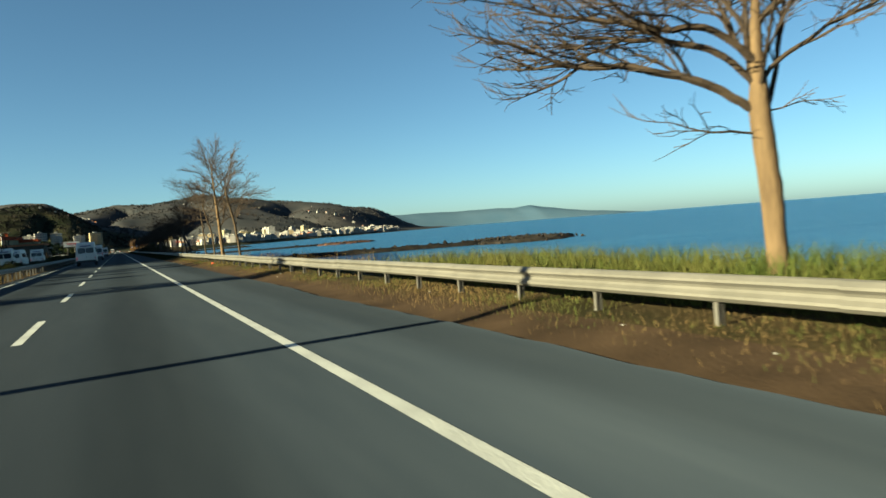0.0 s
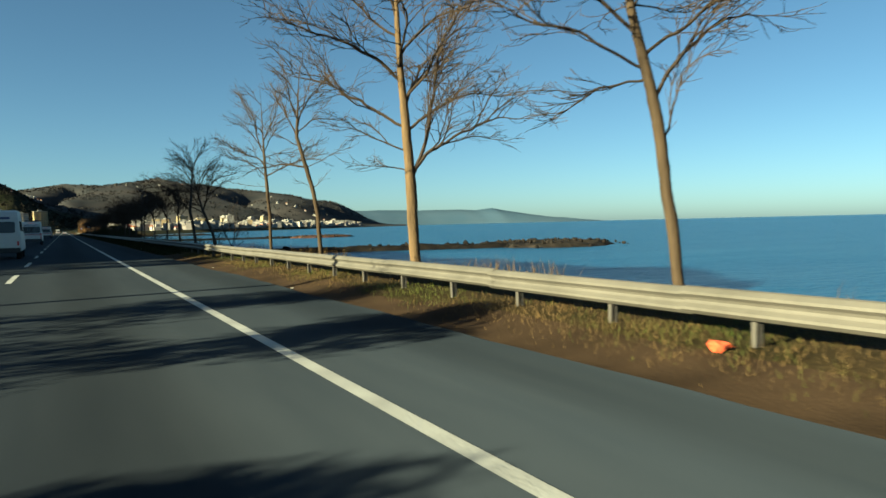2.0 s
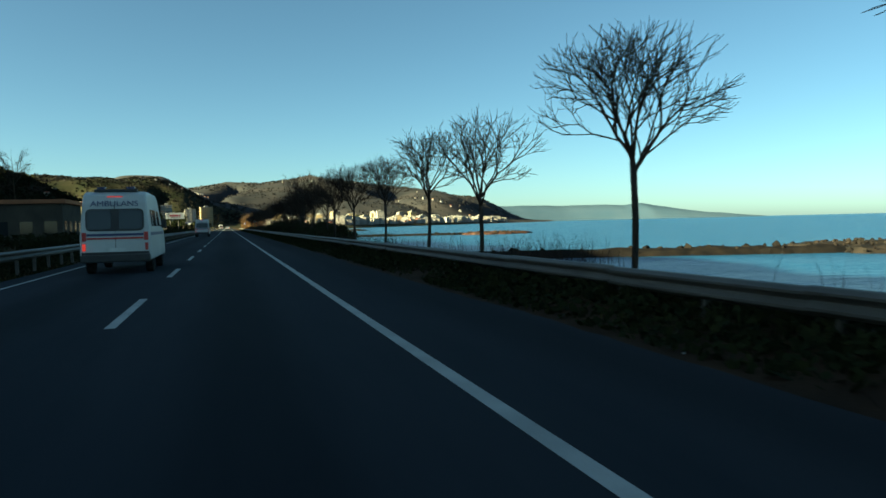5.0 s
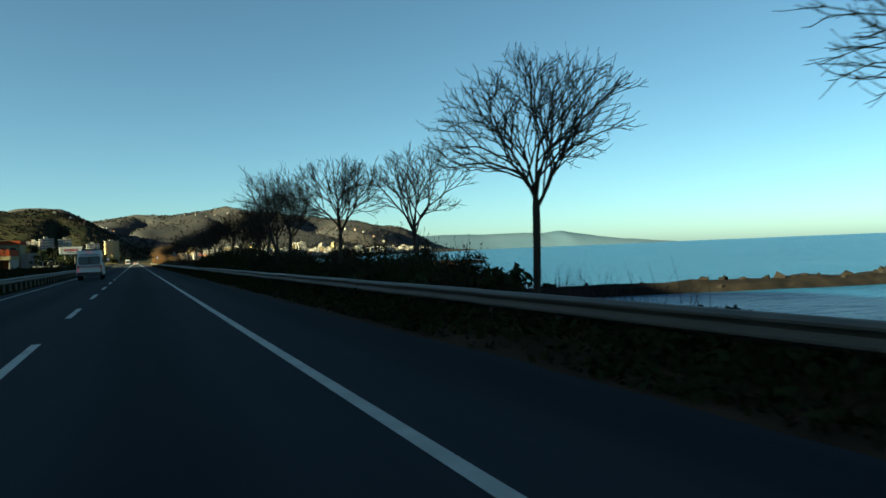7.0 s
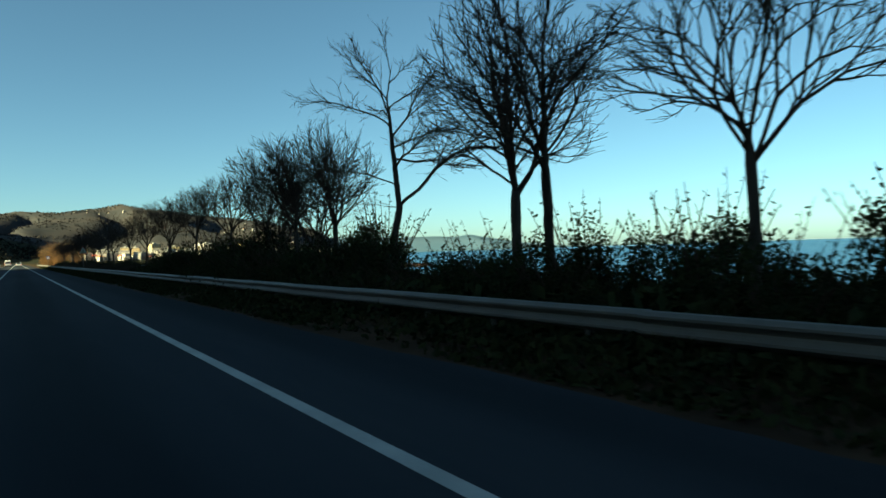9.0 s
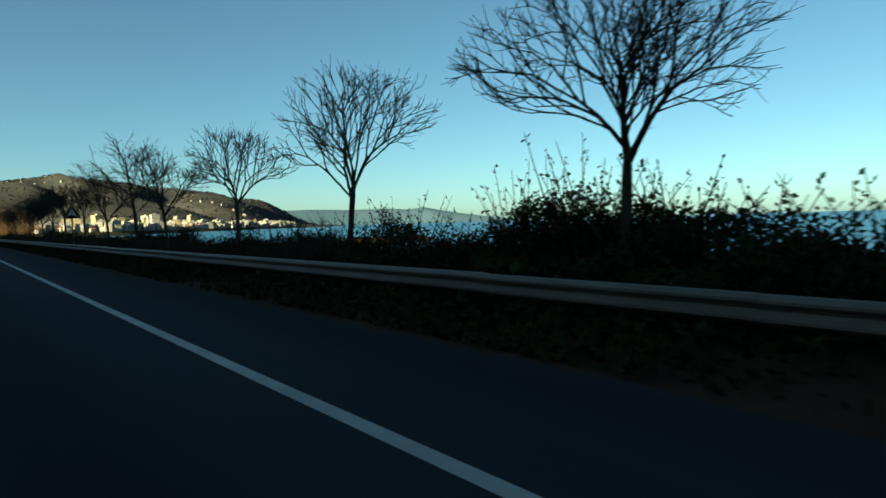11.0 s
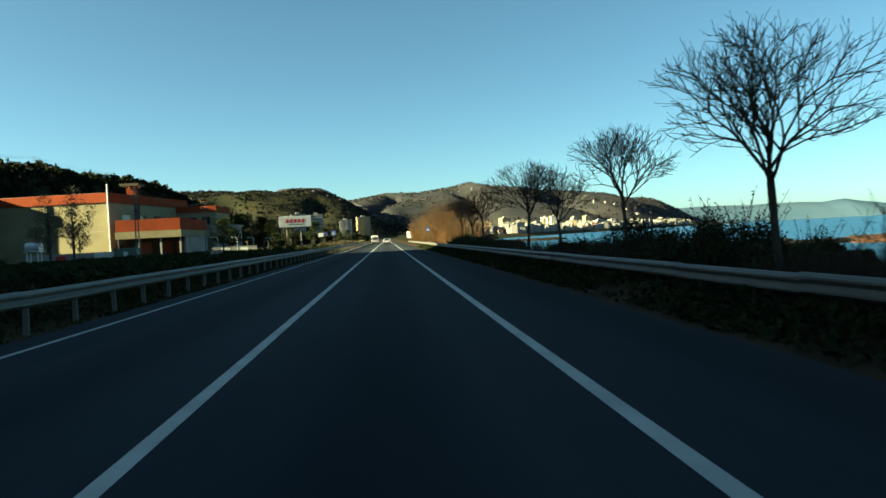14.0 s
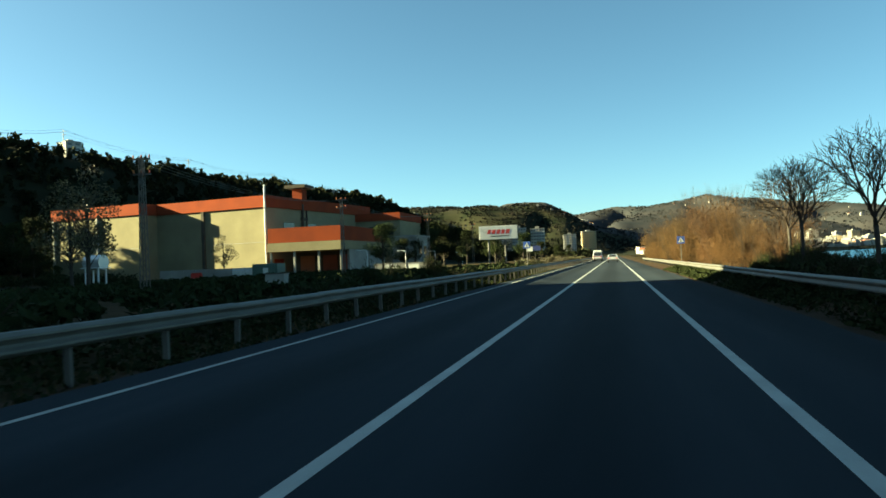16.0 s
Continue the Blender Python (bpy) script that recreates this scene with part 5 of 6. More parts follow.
def high_van(label, ambulance, x, y, turn=0):
    """A tall panel van seen from behind; its nose points to +y."""
    root = thing("ambulance" if ambulance else "van", label, "ambulance" if ambulance else "van", group="vans in the inner lane")
    prof = [(-2.78, 0.42), (-2.86, 0.62), (-2.84, 1.2), (-2.74, 2.2), (-2.62, 2.46), (-2.3, 2.56), (0.9, 2.56), (1.35, 2.42), (1.95, 1.55), (2.7, 1.22), (2.86, 0.95), (2.86, 0.42)]
    bm = bmesh.new()
    hull(bm, prof, 0.99, 0.085)
    bmesh.ops.bevel(bm, geom=list(bm.edges), offset=0.03, segments=1, affect="EDGES")
    part("body", bm, "white", root, "glossy white bodywork")
    rear = lambda z: -2.845 + 0.10 * (z - 1.2) if z > 1.2 else -2.862 + 0.034 * (z - 0.62)

    def back(name, mat, x0, x1, z0, z1, out=0.016, lab=""):
        return panel(name, mat, root, [(x0, rear(z0) - out, z0), (x1, rear(z0) - out, z0), (x1, rear(z1) - out, z1), (x0, rear(z1) - out, z1)], lab)

    def pane(name, mat, xa, xb, zl, zh, r, out, lab=""):
        pts = []
        for cx, cz, a0 in ((xb - r, zl + r, 270), (xb - r, zh - r, 0), (xa + r, zh - r, 90), (xa + r, zl + r, 180)):
            for k in range(4):
                a = radians(a0 + 30 * k)
                z = cz + r * math.sin(a)
                pts.append((cx + r * math.cos(a), rear(z) - out, z))
        return panel(name, mat, root, pts, lab)

    if ambulance:
        pane("window_surround", "black", -0.82, 0.82, 1.34, 2.02, 0.14, 0.018)
    for s in (-1, 1):
        xa, xb = (0.11 if ambulance else 0.04, 0.77) if s > 0 else (-0.77, -0.11 if ambulance else -0.04)
        pane("rear_window", "glass", xa, xb, 1.39, 1.97, 0.10, 0.032, "dark tinted rear window")
        back("tail_lamp", "lamp" if s < 0 else "redpaint", s * 0.88 - 0.045, s * 0.88 + 0.045, 0.74, 0.96)
        if ambulance:
            back("tail_lamp", "redpaint", s * 0.87 - 0.06, s * 0.87 + 0.06, 1.04, 1.30)
    back("door_gap", "black", -0.008, 0.008, 0.66, 2.2, 0.012)
    if ambulance:
        back("stripe", "navy", -0.80, 0.80, 1.19, 1.26, lab="navy stripe")
        back("stripe", "redpaint", -0.80, 0.80, 1.09, 1.14, lab="red stripe")
        back("lower_trim", "black", -0.95, 0.95, 0.58, 0.70)
        lettering("AMBULANS", 0.24, "navy", root, pose(0, rear(2.17) - 0.02, 2.17, 84.5, 0, 0) @ Matrix.Diagonal((1.1, 1, 1, 1)))
    else:
        back("lettering_bar", "navy", -0.55, 0.55, 2.10, 2.22)
    back("plate", "signface", -0.28, 0.28, 0.70, 0.82)
    boxes("bumper", "black", root, (-0.98, 0.98, -2.98, -2.78, 0.38, 0.62), bevel=0.04)
    boxes("bumper", "black", root, (-0.98, 0.98, 2.78, 2.98, 0.34, 0.66), bevel=0.05)
    panel("windscreen", "glass", root, [(-0.78, 1.375, 2.43), (0.78, 1.375, 2.43), (0.9, 1.975, 1.57), (-0.9, 1.975, 1.57)])
    for s in (-1, 1):
        for y0, y1 in ((0.35, 1.25),) + (((-1.3, -0.1), (-2.4, -1.5)) if ambulance else ((-1.2, 0.2), (-2.5, -1.35))):
            pts = [(s * (0.997 - 0.085 * 0.42), y0, 1.47), (s * (0.997 - 0.085 * 0.42), y1, 1.47), (s * (0.997 - 0.085 * 0.95), y1 - (0.18 if y1 > 1 else 0), 2.0), (s * (0.997 - 0.085 * 0.95), y0, 2.0)]
            panel("side_window", "glass", root, pts)
        if ambulance:
            panel("side_stripe", "navy", root, [(s * 0.997, -2.7, 1.18), (s * 0.997, 2.2, 1.18), (s * 0.99, 2.2, 1.28), (s * 0.99, -2.7, 1.28)])
        boxes("mirror", "black", root, (s * 1.08 - 0.09, s * 1.08 + 0.09, 1.55, 1.66, 1.42, 1.72), bevel=0.03)
        boxes("mirror_arm", "black", root, (s * 0.98 - 0.08, s * 0.98 + 0.08, 1.58, 1.62, 1.46, 1.52))
        for yy in (-1.75, 1.85):
            wheel(root, s * 0.87, yy, 0.35, 0.23)
        panel("headlamp", "signface", root, [(s * 0.55, 2.875, 0.86), (s * 0.9, 2.86, 0.86), (s * 0.9, 2.80, 1.08), (s * 0.6, 2.82, 1.08)])
    if ambulance:
        boxes("beacon_bar", "black", root, (-0.62, 0.62, -2.38, -2.08, 2.55, 2.64), bevel=0.03)
        boxes("spoiler_lamp", "lamp", root, (-0.22, 0.22, -2.66, -2.60, 2.36, 2.41))
        for s in (-1, 1):
            boxes("beacon", "bluelamp", root, (s * 0.42 - 0.12, s * 0.42 + 0.12, -2.34, -2.11, 2.62, 2.72), bevel=0.03)
            boxes("front_beacon", "bluelamp", root, (s * 0.5 - 0.2, s * 0.5 + 0.2, 0.55, 0.8, 2.56, 2.68), bevel=0.03)
    root.matrix_basis = pose(x, y, 0.0, 0, 0, turn)
    return root


amb = high_van("white ambulance with navy and red stripes in the inner lane", True, -3.45, 132.5, 0.6)
high_van("white high-roof ambulance van with dark rear windows", False, -3.35, 87.5, 0.5)
copy_thing(amb, pose(-3.7, 217.5, 0, 0, 0, 0.4))
copy_thing(amb, pose(-3.4, 503, 0))


def car(label, body, x, y, turn=0):
    root = thing("car", label, "car", group="cars ahead on the road")
    bm = bmesh.new()
    hull(bm, [(-2.08, 0.35), (-2.14, 0.6), (-2.08, 0.92), (-1.75, 1.0), (-1.35, 1.42), (0.15, 1.46), (0.85, 1.02), (1.85, 0.86), (2.08, 0.62), (2.06, 0.35)], 0.87, 0.32)
    bmesh.ops.bevel(bm, geom=list(bm.edges), offset=0.03, segments=1, affect="EDGES")
    part("body", bm, body, root)
    panel("rear_window", "glass", root, [(-0.62, -1.73, 1.05), (0.62, -1.73, 1.05), (0.55, -1.40, 1.40), (-0.55, -1.40, 1.40)])
    panel("windscreen", "glass", root, [(-0.55, 0.22, 1.43), (0.55, 0.22, 1.43), (0.68, 0.82, 1.06), (-0.68, 0.82, 1.06)])
    panel("plate", "signface", root, [(-0.26, -2.15, 0.68), (0.26, -2.15, 0.68), (0.26, -2.145, 0.80), (-0.26, -2.145, 0.80)])
    boxes("bumper", "black", root, (-0.86, 0.86, -2.2, -2.06, 0.3, 0.5), bevel=0.03)
    for s in (-1, 1):
        panel("tail_lamp", "lamp", root, [(s * 0.55, -2.13, 0.72), (s * 0.82, -2.12, 0.72), (s * 0.82, -2.10, 0.90), (s * 0.55, -2.11, 0.90)])
        panel("side_window", "glass", root, [(s * 0.862, -1.35, 1.06), (s * 0.862, 0.6, 1.06), (s * 0.765, 0.1, 1.38), (s * 0.765, -1.1, 1.38)])
        for yy in (-1.3, 1.3):
            wheel(root, s * 0.76, yy, 0.31, 0.19)
    root.matrix_basis = pose(x, y, 0, 0, 0, turn)
    return root


silver = car("silver saloon car standing far ahead on the road", "silver", 0.05, 466)
high_van("white panel van far ahead in the inner lane", False, -3.6, 524)
# parked beyond the inland rail
yard = land(-11.5, 98.0)
for k, (x, y, tr) in enumerate(((-12.6, 99, 4), (-13.4, 117, -3), (-12.9, 140, 2))):
    v = high_van("white van parked behind the inland guard rail", False, x, y, tr)
    v.location.z = float(land(x, y))

# ---------------------------------------------------------------- warning sign
def warning_sign(x, y):
    root = thing("road_sign", "triangular crossing warning sign with red border on a grey pole", "road sign", pose(x, y, float(land(x, y)), 0, -1.2, 0))
    bm = bmesh.new()
    add_tube(bm, [(0, 0.05, -0.3), (0, 0.05, 2.86)], 0.036, 10)
    part("pole", bm, "post", root)

    def tri(name, mat, r, z, y0, y1):
        pts = []
        for yy in (y0, y1):
            for a, rr_ in ((90, r), (-30, r), (210, r)):
                for da in (-7, 7):
                    q = rr_ * 0.94
                    pts.append((q * math.cos(radians(a + da)), yy, z + q * math.sin(radians(a + da))))
        fs = [tuple(range(6)), tuple(range(11, 5, -1))] + [(k, k + 6, (k + 1) % 6 + 6, (k + 1) % 6) for k in range(6)]
        return mesh_part(name, pts, fs, mat, root)

    zc = 2.52
    tri("backing", "post", 0.60, zc, 0.0, 0.012)
    tri("border", "signred", 0.59, zc, -0.006, 0.0)
    tri("face", "signface", 0.46, zc, -0.012, -0.006)
    for k in range(5):
        t = -2 + k
        panel("stripe", "black", root, [(t * 0.085 - 0.02, -0.018, zc - 0.17), (t * 0.085 + 0.02, -0.018, zc - 0.17), (t * 0.06 + 0.015, -0.018, zc - 0.06), (t * 0.06 - 0.015, -0.018, zc - 0.06)])
    panel("symbol", "black", root, [(-0.055, -0.024, zc - 0.06), (0.055, -0.024, zc - 0.06), (0.03, -0.024, zc + 0.17), (-0.03, -0.024, zc + 0.17)], "plain dark symbol")
    boxes("clamp", "post", root, (-0.05, 0.05, 0.01, 0.09, 2.3, 2.35), (-0.05, 0.05, 0.01, 0.09, 2.6, 2.65))
    return root


warning_sign(6.4, 283.9)


def crossing_sign(x, y, z, label):
    """A square blue plate with a white triangle on a round post."""
    root = thing("road_sign", label, "road sign", pose(x, y, float(land(x, y))), "crossing signs")
    bm = bmesh.new()
    add_tube(bm, [(0, 0.06, -0.5), (0, 0.06, z + 0.3)], 0.038, 10)
    part("post", bm, "post", root)
    boxes("backing", "post", root, (-0.36, 0.36, 0.0, 0.015, z - 0.36, z + 0.36))
    boxes("plate", "signblue", root, (-0.37, 0.37, -0.02, 0.0, z - 0.37, z + 0.37), bevel=0.006)
    mesh_part("triangle", [(q, d, z + w) for d in (-0.028, -0.021) for q, w in ((-0.27, -0.22), (0.27, -0.22), (0, 0.25))], [(0, 1, 2), (5, 4, 3), (0, 3, 4, 1), (1, 4, 5, 2), (2, 5, 3, 0)], "signface", root, "white triangle")
    mesh_part("symbol", [(q, d, z + w) for d in (-0.034, -0.029) for q, w in ((-0.07, -0.17), (0.07, -0.17), (0.025, 0.1), (-0.025, 0.1))], [(0, 1, 2, 3), (7, 6, 5, 4), (0, 4, 5, 1), (1, 5, 6, 2), (2, 6, 7, 3), (3, 7, 4, 0)], "black", root, "plain dark symbol")
    boxes("clamp", "post", root, (-0.05, 0.05, 0.015, 0.10, z - 0.2, z - 0.16), (-0.05, 0.05, 0.015, 0.10, z + 0.14, z + 0.18))


crossing_sign(6.9, 410, 2.55, "square blue crossing sign beside the sea-side guard rail")
crossing_sign(-8.6, 410, 2.8, "square blue crossing sign behind the inland guard rail")

# ---------------------------------------------------------------- litter on the verge
def litter(label, mat, x, y, s, seed):
    bm = bmesh.new()
    bmesh.ops.create_icosphere(bm, subdivisions=2, radius=0.5)
    rg = np.random.default_rng(seed)
    for v in bm.verts:
        v.co = Vector((v.co.x * 1.2, v.co.y, v.co.z * 0.55)) * float(rg.uniform(0.6, 1.25))
        v.co.z = max(v.co.z, -0.2)
    ob = part("litter", bm, mat)
    ob.matrix_basis = pose(x, y, float(land(x, y)) + 0.16 * s, 0, 0, 50 * seed) @ Matrix.Scale(s, 4)
    return tagged(ob, label, "litter", "litter on the verge")


litter("crumpled orange-red plastic bag on the dirt verge", "orange", 5.35, 47.4, 0.24, 1)
for k, (x, y, s) in enumerate(((4.3, 58.6, 0.16), (5.6, 13.2, 0.12), (5.2, 6.6, 0.10), (5.9, 10.2, 0.13), (5.1, 4.4, 0.09), (4.9, 25.0, 0.14), (5.3, 26.3, 0.12), (4.6, 40.3, 0.10), (4.4, 69.0, 0.14), (4.4, 112.5, 0.10), (4.7, 107.0, 0.12), (4.6, 98.2, 0.13), (4.8, 301.0, 0.16), (4.5, 236.6, 0.14))):
    litter("small scrap of pale litter on the verge", "concrete", x, y, s * 0.42, 10 + k)

# ---------------------------------------------------------------- factory
def wall_box(name, mat, parent, x0, x1, y0, y1, z0, z1, label=""):
    return boxes(name, mat, parent, (x0, x1, y0, y1, z0, z1), label=label)


def factory():
    root = thing("factory", "cream factory hall with a red fascia behind the road", "factory")
    g = -0.4
    # main hall, turned a little from the road; the seaward bay stands back from the inland one
    before = set(root.children)
    wall_box("wall", "cream", root, -103.0, -81.2, 440.0, 480, g, 11.9)
    wall_box("wall", "cream", root, -81.2, -56.9, 444.0, 480, g, 11.9)
    boxes("fascia", "fascia", root, (-103.3, -80.9, 439.7, 480.3, 11.9, 13.9), label="red painted fascia")
    boxes("fascia", "fascia", root, (-80.9, -56.6, 443.7, 480.3, 11.9, 13.9), label="red painted fascia")
    boxes("roof", "concrete", root, (-102.8, -57.3, 444.5, 479.6, 13.9, 14.0))
    for x in (-102.8, -91.5):
        boxes("pilaster", "concrete", root, (x - 0.22, x + 0.22, 439.65, 440.0, g, 11.88))
    boxes("pilaster", "darkwall", root, (-70.6, -70.0, 443.6, 444.0, g, 11.88))
    bm = bmesh.new()
    add_tube(bm, [(-56.75, 443.6, g), (-56.75, 443.6, 15.6)], 0.16, 8)
    part("downpipe", bm, "white", root, "white corner pipe")
    for x0, x1 in ((-102.4, -91.8), (-91.2, -81.4)):
        boxes("joint", "concrete", root, (x0, x1, 439.97, 440.0, 5.9, 5.98))
    boxes("joint", "concrete", root, (-68.6, -57.0, 443.97, 444.0, 5.9, 5.98))
    # side wall towards the road: windows and a red door frame
    for y in (449, 456, 463, 470):
        boxes("window", "glass", root, (-56.9, -56.84, y, y + 3.2, 7.2, 9.4))
    boxes("door", "fascia", root, (-56.9, -56.8, 446.0, 448.6, g, 3.0))
    for ob in set(root.children) - before:
        ob.matrix_basis = pose(-56.9, 444, 0, 0, 0, -9) @ pose(56.9, -444, 0)
    # stair tower with a flat cap
    boxes("stair_tower", "fascia", root, (-56.8, -54.9, 454.2, 456.2, 13.0, 15.8))
    boxes("cap", "darkwall", root, (-57.9, -53.8, 453.2, 457.2, 15.95, 16.5))
    for x in (-56.7, -55.0):
        boxes("cap_post", "concrete", root, (x - 0.1, x + 0.1, 454.3, 454.5, 15.8, 15.95), (x - 0.1, x + 0.1, 455.9, 456.1, 15.8, 15.95))
        for y in (454.4, 456.0):
            boxes("tower_leg", "darkwall", root, (x - 0.2, x + 0.2, y - 0.2, y + 0.2, g, 13.0))
    for z in (4.0, 7.0, 10.0):
        boxes("landing", "darkwall", root, (-56.9, -54.8, 454.1, 456.3, z, z + 0.5))
    # rear block
    wall_box("wall", "cream", root, -54.0, -42.5, 474, 490, g, 10.4)
    boxes("fascia", "fascia", root, (-54.2, -42.3, 473.8, 490.2, 10.4, 12.0))
    for x in (-52.5, -49.2, -45.9):
        boxes("window", "glass", root, (x, x + 2.0, 473.94, 474.0, 7.4, 9.2))
    # annex with a covered loading bay
    boxes("fascia", "fascia", root, (-53.8, -41.2, 438.6, 460.0, 5.45, 7.8), label="red painted fascia")
    boxes("canopy_beam", "cream", root, (-53.9, -41.0, 438.4, 460.2, 4.0, 5.42))
    # shade of the bay's recess put into the rear wall's dark colour
    boxes("rear_wall", "darkwall", root, (-53.6, -41.6, 447.5, 459.8, g, 4.0))
    for x in (-53.5, -49.4, -45.2, -41.4):
        boxes("column", "concrete", root, (x - 0.17, x + 0.17, 438.8, 439.15, g, 4.0))
    for x in (-52.4, -48.2, -44.6):
        boxes("shutter", "roof", root, (x, x + 2.6, 447.40, 447.5, g, 3.3))
    boxes("side_wall", "concrete", root, (-41.6, -41.2, 442.0, 459.8, g, 4.0))
    # lower sheds beyond
    wall_box("shed", "concrete", root, -40.5, -35.5, 462, 470, g, 6.2)
    boxes("shed_roof", "concrete", root, (-40.9, -35.1, 461.6, 470.4, 6.2, 6.6))
    for y in (463.0, 466.5):
        boxes("window", "glass", root, (-35.5, -35.44, y, y + 2.2, 3.0, 4.6))
    return root


factory()

yard_fence = thing("yard_fence", "white sheet fence, greyed for shade, with a red blotch in the factory yard", "fence")
for k in range(8):
    # most white sheets take grey concrete, which puts shade into their colour
    boxes("sheet", "concrete" if k < 6 else "signface", yard_fence, (-65.5 + 2.0 * k, -63.55 + 2.0 * k, 427.0, 427.06, -0.2, 1.65))
    boxes("fence_post", "post", yard_fence, (-65.58 + 2.0 * k, -65.5 + 2.0 * k, 427.06, 427.16, -0.3, 1.75))
boxes("blotch", "redpaint", yard_fence, (-60.2, -58.4, 426.97, 426.995, 0.35, 1.2), bevel=0.2)
cont = thing("container", "dark green storage container in the factory yard", "container")
boxes("shell", "green", cont, (-49.3, -45.4, 425.2, 427.6, -0.1, 2.1), bevel=0.04)
for k in range(9):
    boxes("rib", "green", cont, (-49.1 + 0.44 * k, -48.95 + 0.44 * k, 425.14, 425.2, 0.05, 1.95))
boxes("door_panel", "signface", cont, (-47.6, -46.8, 425.11, 425.14, 0.5, 1.5))
tank = thing("water_tank", "pale water tank on a white stand in the yard", "tank")
bm = bmesh.new()
lathe(bm, [(-0.9, 0.4), (-0.9, 0.7), (0.9, 0.7), (0.9, 0.4)], 18)
bmesh.ops.translate(bm, verts=bm.verts, vec=(-47.0, 392.0, 2.6))
part("drum", bm, "silver", tank)
for x in (-47.7, -46.3):
    for y in (391.5, 392.5):
        boxes("leg", "white", tank, (x - 0.06, x + 0.06, y - 0.06, y + 0.06, -0.2, 2.15))
boxes("deck", "white", tank, (-48.0, -46.0, 391.2, 392.8, 2.05, 2.15))
boxpost = thing("cabinet", "grey roadside electrical cabinet behind the rail", "cabinet", pose(-18.7, 373.2, float(land(-18.7, 373.2))))
boxes("body", "concrete", boxpost, (-0.6, 0.6, -0.3, 0.3, -0.1, 1.0), bevel=0.03)
boxes("lid", "post", boxpost, (-0.64, 0.64, -0.34, 0.34, 1.0, 1.06))


# ---------------------------------------------------------------- lattice poles, wires, lamps
def lattice_pole(x, y, h):
    root = thing("lattice_pole", "steel lattice utility pole behind the inland rail", "utility pole", pose(x, y, float(land(x, y)), 0, 0, 8), "lattice poles")
    for sx in (-1, 1):
        for sy in (-1, 1):
            bm = bmesh.new()
            add_tube(bm, [(sx * 0.21, sy * 0.21, -0.3), (sx * 0.10, sy * 0.10, h)], 0.035, 4)
            part("leg", bm, "post", root)
    n = 13
    for k in range(n):
        z0, z1 = h * k / n, h * (k + 1) / n
        w0, w1 = 0.21 - 0.11 * k / n, 0.21 - 0.11 * (k + 1) / n
        s = 1 if k % 2 else -1
        for q in (-1, 1):
            for ends in ([(-s * w0, q * w0, z0), (s * w1, q * w1, z1)], [(q * w0, -s * w0, z0), (q * w1, s * w1, z1)]):
                bm = bmesh.new()
                add_tube(bm, ends, 0.018, 4)
                part("brace", bm, "post", root)
    for z in (h - 0.2, h - 1.1):
        boxes("crossarm", "post", root, (-0.55, 0.55, -0.04, 0.04, z, z + 0.09))
        for xx in (-0.5, 0.0, 0.5):
            bm = bmesh.new()
            add_tube(bm, [(xx, 0, z + 0.09), (xx, 0, z + 0.16), (xx, 0, z + 0.3)], [0.03, 0.06, 0.03], 8)
            part("insulator", bm, "roof", root)
    return root


POLES = ((-26.6, 372.0, 8.2), (-28.2, 407.0, 8.6), (-27.4, 440.0, 8.8), (-28.0, 478.0, 8.8), (-28.5, 516.0, 8.8))
for p in POLES:
    lattice_pole(*p)
for side in (-0.5, 0.0, 0.5):
    bm = bmesh.new()
    for (xa, ya, ha), (xb, yb, hb) in zip(POLES, POLES[1:]):
        pts = [(xa + side + (xb - xa) * f, ya + (yb - ya) * f, ha + (hb - ha) * f - 0.1 - 0.9 * 4 * f * (1 - f)) for f in (i / 8 for i in range(9))]
        add_tube(bm, pts, 0.012, 4)
    tagged(part("power_line", bm, "black"), "thin sagging power line between lattice poles", "cable", "power lines")
# line along the hill crest
def steel_mast(x, y, h):
    root = thing("pylon", "thin grey power mast on the hill crest", "pylon", pose(x, y, float(land(x, y))), "hill masts")
    bm = bmesh.new()
    add_tube(bm, [(0, 0, -1), (0, 0, h)], [0.35, 0.12], 6)
    part("mast", bm, "post", root)
    boxes("crossarm", "post", root, (-2.2, 2.2, -0.1, 0.1, h - 1.4, h - 1.2), (-1.6, 1.6, -0.1, 0.1, h - 3.0, h - 2.8))


MASTS = ((-285, 560), (-275, 640), (-262, 730), (-255, 830), (-240, 940))
for x, y in MASTS:
    steel_mast(x, y, 17)
for off, dz in ((-2.1, -1.3), (2.1, -1.3), (0, 0)):
    bm = bmesh.new()
    for (xa, ya), (xb, yb) in zip(MASTS, MASTS[1:]):
        za, zb = float(land(xa, ya)) + 17 + dz, float(land(xb, yb)) + 17 + dz
        add_tube(bm, [(xa + off + (xb - xa) * f, ya + (yb - ya) * f, za + (zb - za) * f - 3.0 * 4 * f * (1 - f)) for f in (i / 6 for i in range(7))], 0.05, 3)
    tagged(part("power_line", bm, "black"), "power line sagging along the hill crest", "cable", "power lines")


def street_lamp(x, y, h=3.1):
    root = thing("street_lamp", "low pale street lamp with a curved arm by the factory", "street lamp", pose(x, y, float(land(x, y)), 0, 0, 0), "yard lamps")
    bm = bmesh.new()
    add_tube(bm, [(0, 0, -0.2), (0, 0, h - 0.3), (-0.12, 0, h - 0.05), (-0.5, 0, h), (-0.9, 0, h)], [0.05, 0.045, 0.04, 0.035, 0.035], 8)
    part("pole", bm, "signface", root)
    boxes("head", "signface", root, (-1.35, -0.85, -0.11, 0.11, h - 0.07, h + 0.05), bevel=0.03)
    return root


